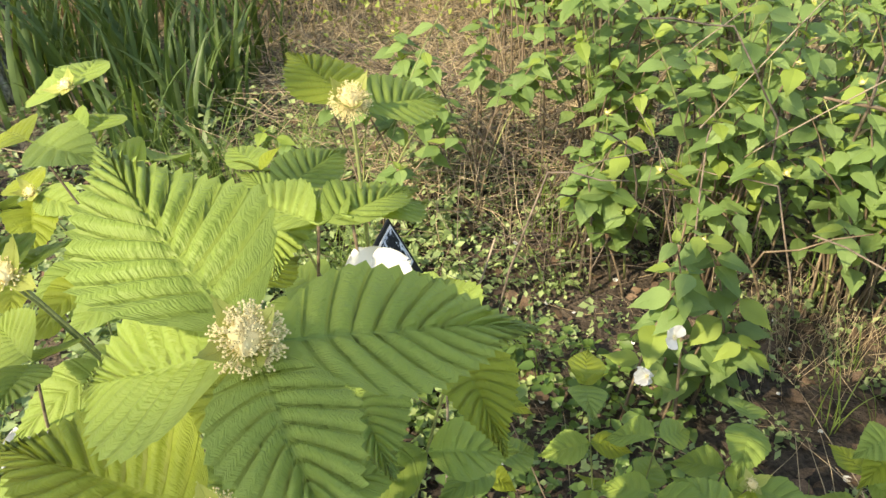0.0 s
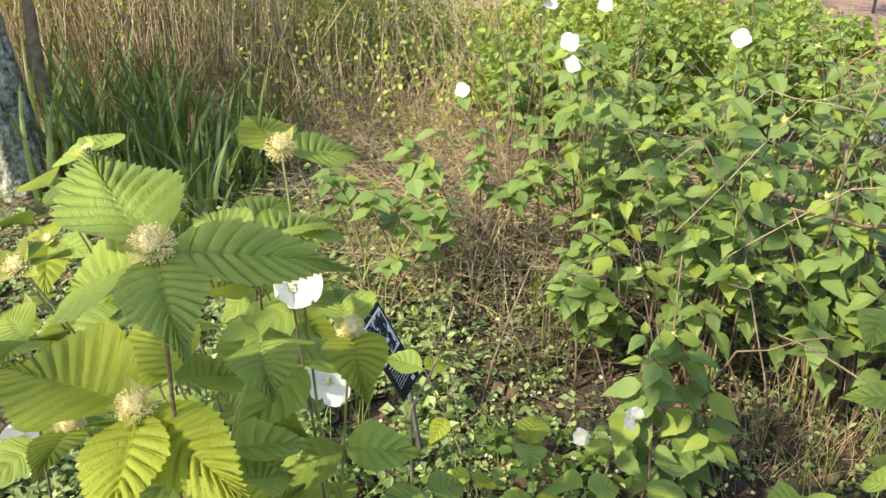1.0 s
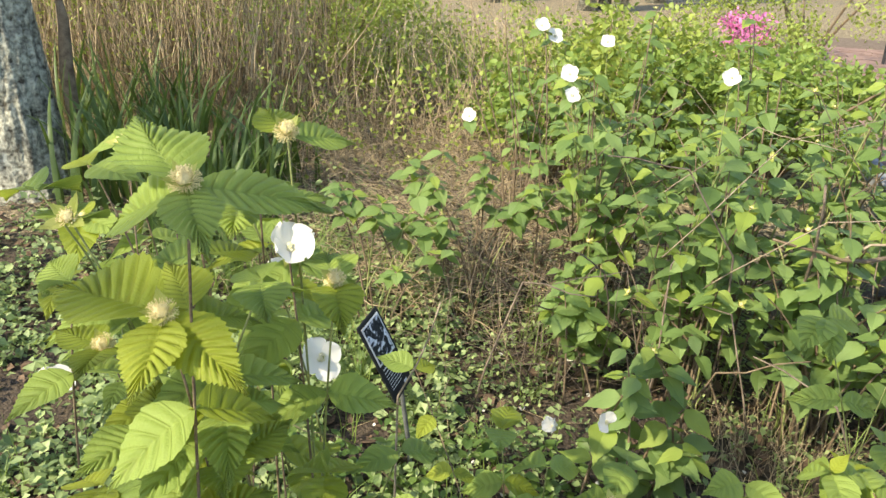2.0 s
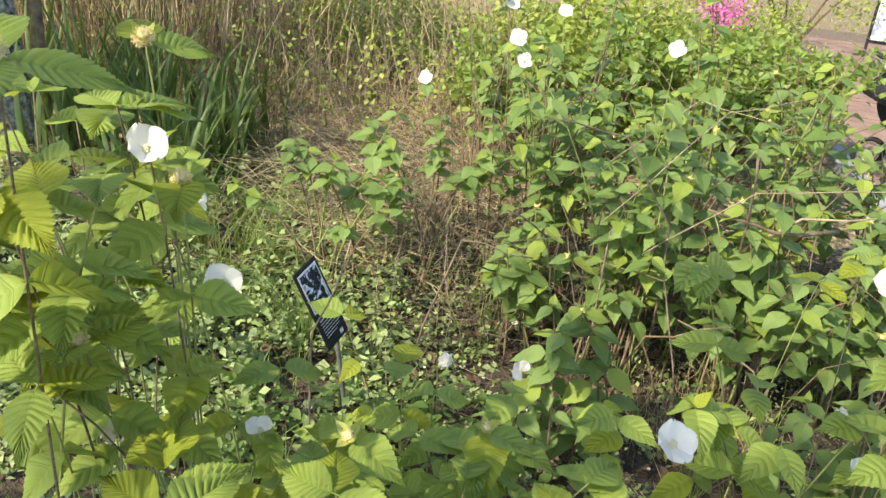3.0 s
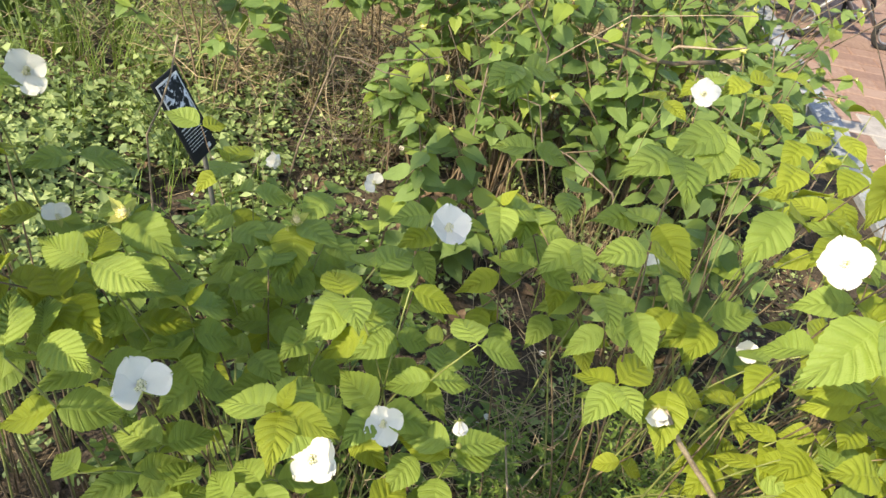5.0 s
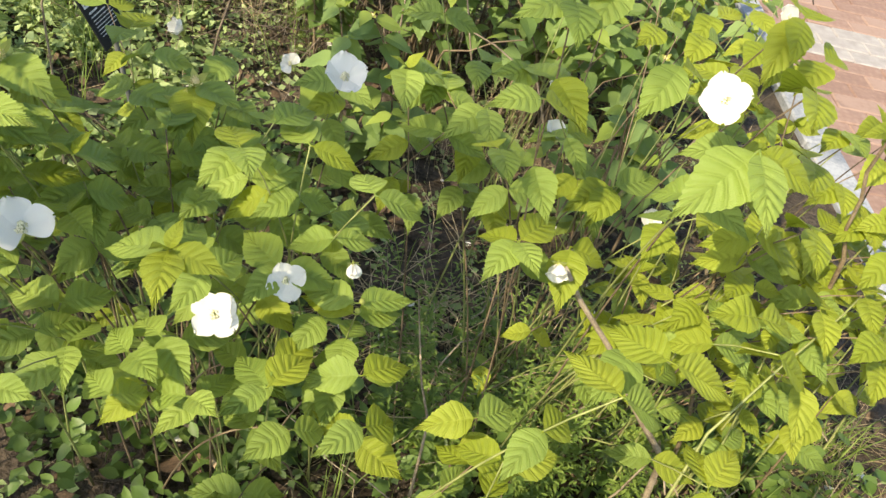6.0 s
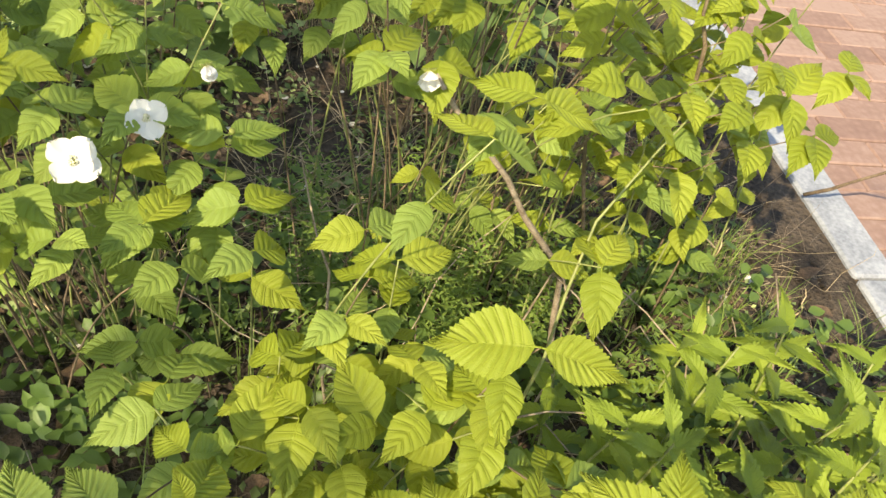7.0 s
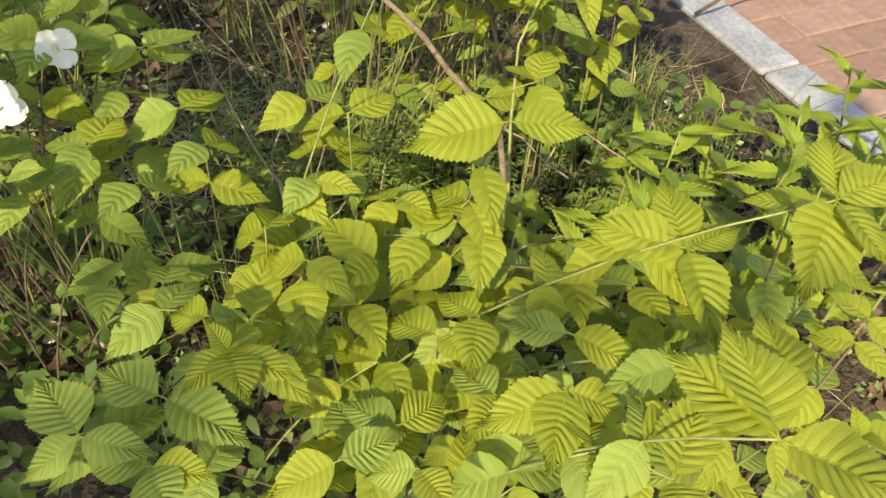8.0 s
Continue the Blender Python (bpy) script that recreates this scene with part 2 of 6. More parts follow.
def joined(name, templates, mats_of, mat, label, category, kind="stuff"):
    """Many copies of small templates (verts, faces), joined into one mesh."""
    allv, allf, base = [], [], 0
    for k, m in mats_of:
        v, f = templates[k]
        a = np.array(m)
        allv.append(v @ a[:3, :3].T + a[:3, 3])
        allf.extend([tuple(i + base for i in face) for face in f])
        base += len(v)
    me = mesh_of(name, np.concatenate(allv), allf, mat)
    ob = new(name, me)
    WORLD_OF[ob] = Matrix.Identity(4)
    return tagged(ob, label, category, "", kind)


# ---- leaves ----
def outline(e, wide):
    """Half the width of an ovate leaf with a drawn-out tip, at e along it."""
    e = min(1, max(0, e))
    if e < 0.37:
        return wide * math.sin(math.pi / 2 * e / 0.37) ** 0.68
    q = (e - 0.37) / 0.63
    return wide * (1 - q ** 1.55) * (1 - 0.25 * q) * (1 - 0.95 * max(0, q - 0.5))


def leaf_mesh(name, mat, veins, rows, across, wide=0.34, droop=0.25, fold=0.18, wave=0.02, relief=0.016, teeth=0.02, curl=0.0, seed=0):
    """A leaf one unit long from the petiole along +x, its upper face to +z: rows of quads run along the side veins, which are
    sunk, with the blade swollen between them and a toothed margin."""
    r = random.Random(seed)
    total = veins * rows
    verts, uvs, faces = [], [], []
    ph = r.uniform(0, 6)

    def bend(x, y, z):
        z += abs(y) * fold - droop * x * x + wave * math.sin(7 * x + ph + (2 if y > 0 else 0)) * abs(y) / max(wide, 0.01)
        y += curl * x * x
        return (x, y, z)
    for sgn in (1, -1):
        first = len(verts)
        for i in range(total + 1):
            u = i / total
            um = 0.03 + 0.93 * u
            e = min(1.0, u + 0.21 * math.sin(math.pi * u) ** 0.8)
            k = i % rows / rows
            swell = 1 - abs(2 * k - 1) ** 2.2 if rows > 1 else 0
            jag = teeth * (1 if i % 2 else -0.4) * (1.5 if k > 0.6 or k < 0.2 else 1) if 0 < i < total else 0
            ey = outline(e, wide) + jag * 0.8
            ex = e + (jag * 0.7 if jag > 0 else 0)
            for j in range(across + 1):
                s = j / across
                x = um + (ex - um) * (0.75 * s + 0.25 * s * s)
                y = max(0.0, ey) * s
                z = relief * (swell - 0.35) * min(1, s * 5) * (1 - 0.8 * s * s) * (0.35 + math.sin(math.pi * u) * 0.75)
                verts.append(bend(x, sgn * y, z))
                uvs.append((u * veins, s))
        for i in range(total):
            for j in range(across):
                a = first + i * (across + 1) + j
                q = (a, a + across + 1, a + across + 2, a + 1)
                faces.append(q if sgn < 0 else q[::-1])
    # the petiole
    v, f = tube_data([(-0.06, 0, 0.0), (0.0, 0, 0.0), (0.05, 0, -0.004), (0.5, 0, -0.008 - droop * 0.25), (0.92, 0, -0.006 - droop * 0.846)], [0.012, 0.012, 0.011, 0.007, 0.002], 4, len(verts))
    verts += [tuple(p) for p in v]
    uvs += [(0.5, 0.5)] * len(v)
    faces += f
    return mesh_of(name, verts, faces, mat, uvs)


def leaf_set(name, mat, veins, rows, across, count, **kw):
    out = []
    for k in range(count):
        r = random.Random(k * 13 + 5)
        out.append(leaf_mesh(name, mat, veins, rows, across, wide=kw.get("wide", 0.312) * r.uniform(0.88, 1.1), droop=r.uniform(*kw.get("droop", (0.08, 0.34))),
                             fold=r.uniform(0.06, 0.3), wave=r.uniform(0.01, 0.05), relief=kw.get("relief", 0.02), teeth=kw.get("teeth", 0.02), curl=r.uniform(-0.08, 0.08), seed=k))
    return out


FINE = leaf_set("leaf", LEAF, 12, 4, 6, 6, relief=0.054, teeth=0.016, droop=(0.0, 0.18))
FINE_YOUNG_SUNLIT = leaf_set("leaf", LEAF_YOUNG_SUNLIT, 12, 4, 6, 6, relief=0.054, teeth=0.016, droop=(0.0, 0.18))
MID = leaf_set("leaf", LEAF, 8, 4, 4, 7, relief=0.040, teeth=0.011)
MID_YOUNG_SUNLIT = leaf_set("leaf", LEAF_YOUNG_SUNLIT, 8, 4, 4, 7, relief=0.042, teeth=0.011)
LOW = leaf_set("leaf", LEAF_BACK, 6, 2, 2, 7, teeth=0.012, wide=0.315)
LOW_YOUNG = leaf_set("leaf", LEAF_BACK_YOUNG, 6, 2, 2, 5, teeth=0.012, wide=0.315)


def leaf_pose(base, axis, up=(0, 0, 1), size=0.06):
    """A leaf from base along axis, its face turned as far towards up as the axis lets it."""
    x = Vector(axis).normalized()
    z = Vector(up)
    z = z - x * z.dot(x)
    z = z.normalized() if z.length > 0.05 else x.orthogonal().normalized()
    y = z.cross(x)
    m = Matrix((x, y, z)).transposed().to_4x4()
    return Matrix.Translation(base) @ m @ Matrix.Scale(size, 4)


# ---- flowers ----
def petal_mesh(seed):
    """A rounded petal one unit long along +x, cupped, with a wavy edge."""
    r = random.Random(seed)
    verts, faces = [], []
    n, k = 10, 8
    p1, p2 = r.uniform(0, 6), r.uniform(0, 6)
    for i in range(n + 1):
        u = 1 - (1 - i / n) ** 1.5
        w = 0.57 * math.sin(math.pi * min(0.995, 0.06 + 0.935 * u ** 1.1)) ** 0.5 * (0.62 + 0.38 * min(1, u * 1.6))
        for j in range(k + 1):
            s = j / k * 2 - 1
            ruffle = 0.05 * u * math.sin(4 * s + p1) + 0.02 * math.sin(9 * s + p2) * u * u
            x = u * (1 - 0.05 * math.cos(6 * s + p2) * u)
            verts.append((x, w * s, 0.14 * u * u - 0.02 + 0.2 * (w * s) ** 2 + ruffle))
    for i in range(n):
        for j in range(k):
            a = i * (k + 1) + j
            faces.append((a, a + 1, a + k + 2, a + k + 1))
    return mesh_of("petal", verts, faces, PETAL)


PETALS = [petal_mesh(s) for s in range(4)]


def tuft_mesh(name, mat, count, length, spread, thick, seed, knob=1.0):
    """A brush of fine stalks with a knob on each end."""
    r = random.Random(seed)
    verts, faces = [], []
    for _ in range(count):
        a, t = r.uniform(0, 6.283), r.uniform(0, 1) ** 0.6 * spread
        d = Vector((math.cos(a) * math.sin(t), math.sin(a) * math.sin(t), math.cos(t)))
        h = length * r.uniform(0.7, 1.05)
        v, f = tube_data([(0, 0, 0), d * h * 0.6, d * h], [thick, thick * 0.7, thick * 0.8], 3, len(verts))
        verts += v
        faces += f
        c = len(verts)
        q = thick * 2.3 * knob
        p = d * h
        verts += [p + Vector(o) * q for o in ((1, 0, 0), (-1, 0, 0), (0, 1, 0), (0, -1, 0), (0, 0, 1), (0, 0, -1))]
        faces += [(c + a2, c + b2, c + c2) for a2, b2, c2 in ((0, 2, 4), (2, 1, 4), (1, 3, 4), (3, 0, 4), (2, 0, 5), (1, 2, 5), (3, 1, 5), (0, 3, 5))]
    return mesh_of(name, verts, faces, mat)


STAMENS = tuft_mesh("stamen_brush", PALE_STAMEN, 56, 0.21, 1.25, 0.011, 1, knob=1.7)
SPENT = tuft_mesh("stamen_brush", STAMEN, 560, 0.70, 1.7, 0.008, 2, knob=1.7)
SPENT_FAR = tuft_mesh("stamen_brush", STAMEN, 90, 0.66, 1.45, 0.014, 3, knob=1.6)


def core_mesh():
    """The rounded cream middle of a spent flower."""
    v, f = tube_data([(0, 0, -0.05), (0, 0, 0.12), (0, 0, 0.32), (0, 0, 0.50), (0, 0, 0.60)], [0.2, 0.30, 0.34, 0.26, 0.06], 14)
    r = random.Random(4)
    return mesh_of("brush_core", [p * r.uniform(0.75, 1.2) for p in v], f, STAMEN)


CORE = core_mesh()
SEPAL = leaf_mesh("sepal", CALYX, 4, 2, 3, wide=0.27, droop=-0.35, fold=0.25, relief=0.02, teeth=0.02)


def calyx_mesh():
    v, f = tube_data([(0, 0, -0.28), (0, 0, -0.14), (0, 0, -0.03), (0, 0, 0.04)], [0.05, 0.09, 0.17, 0.08], 8)
    return mesh_of("calyx", v, f, CALYX)


CUP = calyx_mesh()


def turn_to(normal, spin=0.0):
    q = Vector(normal).normalized().to_track_quat("Z", "Y").to_matrix().to_4x4()
    return q @ Matrix.Rotation(spin, 4, "Z")


def flower(shrub, place, normal, size=0.024, spin=0.0, cup=0.0, petals=4):
    """An open white flower: a green cup, rounded petals and a short brush of stamens. size: a petal's length."""
    m = Matrix.Translation(place) @ turn_to(normal, spin) @ Matrix.Scale(size, 4)
    head = put("flower", CUP, m, shrub, "white four-petalled flower")
    for k in range(petals):
        a = 2 * math.pi * k / 4 + rnd.uniform(-0.12, 0.12)
        put("petal", PETALS[k % 4], m @ Matrix.Rotation(a, 4, "Z") @ Matrix.Rotation(-cup - rnd.uniform(-0.1, 0.15), 4, "Y") @ Matrix.Scale(rnd.uniform(0.92, 1.08), 4), head)
    put("stamen_brush", STAMENS, m, head, "pale yellow stamens")
    for k in range(4):
        put("sepal", SEPAL, m @ Matrix.Rotation(0.785 + k * 1.571, 4, "Z") @ Matrix.Rotation(0.25, 4, "Y") @ Matrix.Translation((0, 0, -0.05)) @ Matrix.Scale(0.7, 4), head)
    return head


def spent_head(shrub, place, normal, size=0.012, near=False):
    """A flower that has dropped its petals: toothed sepals round a cream brush."""
    m = Matrix.Translation(place) @ turn_to(normal, rnd.uniform(0, 3)) @ Matrix.Scale(size, 4)
    head = put("spent_flower", CUP, m, shrub, "spent flower with a cream brush of stamens")
    for k in range(4):
        put("sepal", SEPAL, m @ Matrix.Rotation(k * 1.571 + rnd.uniform(-0.2, 0.2), 4, "Z") @ Matrix.Rotation(rnd.uniform(-0.7, 0.2), 4, "Y") @ Matrix.Scale(rnd.uniform(0.95, 1.25) if near else rnd.uniform(1.3, 1.8), 4), head)
    put("brush_core", CORE, m, head)
    put("stamen_brush", SPENT if near else SPENT_FAR, m, head, "cream brush of stamens")
    return head


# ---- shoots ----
SHADES = {"fine": (FINE, FINE_YOUNG_SUNLIT), "mid": (MID, MID_YOUNG_SUNLIT), "low": (LOW, LOW_YOUNG)}


def curve(base, tip, bow, n=9):
    """Points from base to tip that rise first and lean over later."""
    b, t = Vector(base), Vector(tip)
    mid = b.lerp(t, 0.5)
    mid.z = b.z + (t.z - b.z) * (0.5 + bow)
    mid.x, mid.y = b.x + (t.x - b.x) * (0.5 - bow * 0.6), b.y + (t.y - b.y) * (0.5 - bow * 0.6)
    return [b * (1 - s) ** 2 + mid * 2 * s * (1 - s) + t * s * s for s in (i / n for i in range(n + 1))]


def pair(cane, place, az, size, detail, young=0.0, droop=12, up=(0, 0, 1), lean=0.25):
    """Two leaves opposite one another at a node."""
    for k in (0, 1):
        a = radians(az + 180 * k + rnd.uniform(-16, 16))
        d = radians(droop + rnd.uniform(-16, 16))
        axis = Vector((math.cos(a) * math.cos(d), math.sin(a) * math.cos(d), -math.sin(d)))
        tilt = Vector(up) + Vector((rnd.uniform(-lean, lean), rnd.uniform(-lean, lean), 0))
        kind = SHADES[detail][1 if rnd.random() < young else 0]
        put("leaf", rnd.choice(kind), leaf_pose(place, axis, tilt, size * rnd.uniform(0.88, 1.1)), cane)


def shoot(shrub, base, tip, pairs=4, size=0.06, detail="mid", young=0.15, end="", bow=0.25, thick=0.0025, az=None, first=0.35, wood=False, droop=12, up=(0, -0.25, 1)):
    """A cane from base to tip with pairs of leaves, each turned across the one below, and a flower, a spent head or young leaves at its end."""
    pts = curve(base, tip, bow)
    n = len(pts)
    cane = tube("cane", pts, [thick * (1.5 - 0.9 * i / (n - 1)) for i in range(n)], CANE if wood else STEM, shrub, 6 if detail != "low" else 4)
    a = rnd.uniform(0, 180) if az is None else az
    for k in range(pairs):
        s = first + (1 - first) * k / max(1, pairs - 1) if pairs > 1 else 1.0
        i = min(n - 2, int(s * (n - 1)))
        p = pts[i].lerp(pts[i + 1], s * (n - 1) - i)
        pair(cane, p, a + 90 * (pairs - 1 - k), size * (0.8 + 0.3 * math.sin(math.pi * (0.2 + 0.6 * s))) * (0.82 if k == pairs - 1 and end == "" else 1), detail, young + (0.3 if k == pairs - 1 else 0), droop, up)
    d = (pts[-1] - pts[-2]).normalized()
    if end == "flower":
        flower(shrub, pts[-1] + d * 0.012, Vector((rnd.uniform(-0.4, 0.4), -0.5, 0.9)), rnd.uniform(0.019, 0.025), rnd.uniform(0, 3), rnd.uniform(0, 0.4))
    elif end == "spent":
        spent_head(shrub, pts[-1] + d * 0.010, d + Vector((0, -0.3, 0.5)), rnd.uniform(0.009, 0.012))
    elif end == "tip":
        for k in (0, 1):
            ax = Vector((math.cos(a + k * math.pi), math.sin(a + k * math.pi), 1.3))
            put("leaf", rnd.choice(SHADES[detail][1]), leaf_pose(pts[-1], ax, (-ax.x, -ax.y, 0.6), size * 0.5), cane)
    return pts


def twig(parent, a, b, thick=0.0018, mat=None, kink=0.02, name="twig", label=""):
    a, b = Vector(a), Vector(b)
    pts = []
    for i in range(7):
        p = a.lerp(b, i / 6)
        if 0 < i < 6:
            p += Vector((rnd.uniform(-kink, kink), rnd.uniform(-kink, kink), rnd.uniform(-kink, kink)))
        pts.append(p)
    return tube(name, pts, [thick * (1.2 - 0.1 * i) for i in range(7)], mat or TWIG, parent, 5, label)


def sprig(shrub, node, leaves, end="", young=0.2, detail="mid", below=2):
    """A cane of a shrub up to its last node, with the leaves that spread from there; each leaf is given as the way from the node to its tip.
    A pair or two sit lower on the cane."""
    foot = WORLD_OF[shrub].translation
    node = Vector(node)
    base = Vector((foot.x * 0.65 + node.x * 0.35 + rnd.gauss(0, 0.07), foot.y * 0.65 + node.y * 0.35 + rnd.gauss(0, 0.07) + 0.08, -0.02))
    pts = curve(base, node, rnd.uniform(0.1, 0.3), 10)
    n = len(pts)
    cane = tube("cane", pts, [0.0019 - 0.0011 * i / (n - 1) for i in range(n)], CANE if rnd.random() < 0.45 else STEM, shrub, 5)
    for v in leaves:
        v = Vector(v)
        # young: share of yellower leaves, raised where sunlight is put into the colour
        kind = SHADES[detail][1 if rnd.random() < young else 0]
        tilt = Vector((rnd.uniform(-0.2, 0.2), -0.3 + rnd.uniform(-0.2, 0.2), 1))
        start = node + v * 0.05
        put("leaf", rnd.choice(kind), leaf_pose(start, v, tilt, v.length), cane)
    a = math.degrees(math.atan2(leaves[0][1], leaves[0][0]))
    for k in range(below if node.x < 0.65 and node.y > 0.35 or node.x > 0.5 and node.y < -0.1 else 1 if node.x < 0.62 else rnd.randrange(2)):
        s = 0.86 - 0.14 * k - rnd.uniform(0, 0.05)
        i = int(s * (n - 1))
        pair(cane, pts[i].lerp(pts[i + 1], s * (n - 1) - i), a + 90 * (k + 1), 0.06, "mid", young * 0.6, 14, (0, -0.3, 1))
    d = (pts[-1] - pts[-2]).normalized()
    if end == "spent":
        spent_head(shrub, node + Vector((0, -0.002, 0.003)), d + Vector((0, -0.9, 0.7)), rnd.uniform(0.0115, 0.0132) if detail == "fine" else rnd.uniform(0.011, 0.013), detail == "fine")
    elif end == "tip":
        for k in (0, 1):
            ax = Vector((math.cos(radians(a + 90 + k * 180)), math.sin(radians(a + 90 + k * 180)), 1.2))
            put("leaf", rnd.choice(SHADES[detail][1]), leaf_pose(node, ax, (-ax.x, -ax.y, 0.6), 0.028), cane)
    elif end == "bud":
        put("bud", CUP, Matrix.Translation(node + d * 0.012) @ turn_to(d) @ Matrix.Scale(0.022, 4), cane, "green bud")
    return cane


# ---- the ground, the kerb and the paving ----
def height(x, y):
    """The ground's height: level with small lumps, and a low bank against the kerb."""
    z = 0.02 * noise.noise((x * 2.2, y * 2.2, 0)) + 0.012 * noise.noise((x * 7, y * 7, 3))
    bank = min(1.0, max(0.0, (x - 1.25 - 0.11 * y) / 0.35))
    return z * (1 - 0.7 * bank) - 0.01 + 0.045 * bank


def ground():
    xs = [-400, -120, -40, -15, -8, -5] + [-3.6 + 0.06 * i for i in range(90)] + [2.2, 4, 6, 9, 15, 40, 120, 400]
    ys = [-400, -120, -40, -12, -5, -2.4] + [-1.2 + 0.06 * i for i in range(100)] + [5.4, 6.5, 8, 11, 16, 40, 120, 400]
    verts = [(x, y, height(x, y) if -4 < x < 2 and -1.5 < y < 5 else -0.02) for y in ys for x in xs]
    w = len(xs)
    faces = [(j * w + i, j * w + i + 1, (j + 1) * w + i + 1, (j + 1) * w + i) for j in range(len(ys) - 1) for i in range(w - 1)]
    me = mesh_of("ground", verts, faces, GROUND)
    ob = new("ground", me)
    tagged(ob, "dark crumbly garden soil under leaf litter", "soil", "", "structure")


ground()
KERB_A, KERB_B = Vector((1.665, -0.2, 0)), Vector((2.12, 4.0, 0))     # the garden side of the kerb
KERB_DIR = (KERB_B - KERB_A).normalized()
KERB_OUT = Vector((KERB_DIR.y, -KERB_DIR.x, 0))


def block_mesh(name, lx, ly, lz, mat, bevel=0.004):
    bm = bmesh.new()
    bmesh.ops.create_cube(bm, size=1)
    bmesh.ops.scale(bm, vec=(lx, ly, lz), verts=bm.verts)
    bmesh.ops.bevel(bm, geom=bm.edges[:], offset=bevel, segments=1, affect="EDGES")
    me = bpy.data.meshes.new(name)
    bm.to_mesh(me)
    bm.free()
    me.materials.append(mat)
    return me


# ---- the label on its stake ----
def plant_label():
    ob = thing("plant_label", -0.02, 1.2, 0, "black plant label with a photograph and white print on a stake", "plant label")
    # plate axes: down the plate, and across it
    top, bottom = SIGN_TOP, SIGN_BOTTOM
    down = (bottom - top).normalized()
    face = SIGN_FACE - down * SIGN_FACE.dot(down)
    face.normalize()
    right = down.cross(face).normalized() * -1
    if right.x < 0:
        right = -right
    m = Matrix((right, -down, face)).transposed().to_4x4()
    length, width = (bottom - top).length, SIGN_WIDE
    c = Matrix.Translation((top + bottom) / 2) @ m
    plate = put("plate", block_mesh("plate", width, length, 0.004, PLATE, 0.0015), c, ob, "black plate")
    put("picture", block_mesh("picture", width * 0.82, length * 0.485, 0.0008, PRINT, 0.0002), c @ Matrix.Translation((0, length * 0.205, 0.0026)), plate, "white-edged photograph")
    put("photograph", block_mesh("photograph", width * 0.735, length * 0.44, 0.0006, PHOTO, 0.0002), c @ Matrix.Translation((0, length * 0.205, 0.0034)), plate, "photograph of pale blossom on dark leaves")
    rows = [(-0.10, 0.34, 0.020), (-0.145, 0.55, 0.014), (-0.185, 0.70, 0.009), (-0.22, 0.74, 0.009), (-0.255, 0.68, 0.009), (-0.29, 0.74, 0.009), (-0.325, 0.66, 0.009), (-0.36, 0.5, 0.009)]
    for y, w, h in rows:
        x = -width * 0.37
        end = x + width * w
        while x < end - 0.002:
            step = min(end - x, rnd.uniform(0.006, 0.016))
            put("print_bar", block_mesh("print_bar", step - 0.0018, h * length * 0.85, 0.0006, PRINT, 0.0001), c @ Matrix.Translation((x + step / 2, y * length, 0.0024)), plate)
            x += step
    put("emblem", block_mesh("emblem", width * 0.14, length * 0.05, 0.0006, PRINT, 0.0001), c @ Matrix.Translation((width * 0.22, -length * 0.43, 0.0024)), plate, "small white emblem")
    foot = bottom + down * 0.02
    stake = tube("stake", [top.lerp(bottom, 0.55) - face * 0.006, bottom - face * 0.006, Vector((foot.x * 0.5 + bottom.x * 0.5 + 0.01, foot.y, 0.12)), Vector((bottom.x + 0.03, bottom.y, -0.06))], [0.006, 0.006, 0.006, 0.005], STAKE, ob, 6, "grey metal stake")
    return ob


def photo_material():
    m, n, l, b = material("photograph")
    co = n.new("ShaderNodeTexCoord")
    no = n.new("ShaderNodeTexNoise")
    no.inputs["Scale"].default_value, no.inputs["Detail"].default_value = 55, 3
    no.inputs["Distortion"].default_value = 1.2
    l.new(co.outputs["Object"], no.inputs["Vector"])
    r = ramp(n, [(0.40, (0.012, 0.014, 0.015)), (0.51, (0.03, 0.035, 0.045)), (0.55, (0.5, 0.52, 0.56)), (0.62, (0.8, 0.82, 0.85))])
    l.new(no.outputs["Fac"], r.inputs[0])
    l.new(r.outputs[0], b.inputs["Base Color"])
    b.inputs["Roughness"].default_value = 0.55
    b.inputs["Specular IOR Level"].default_value = 0.2
    return m


PHOTO = photo_material()
SIGN_TOP, SIGN_BOTTOM, SIGN_FACE, SIGN_WIDE = Vector((-0.132, 1.197, 0.44)), Vector((-0.047, 1.196, 0.261)), Vector((0.856, -0.32, 0.406)), 0.090
plant_label()


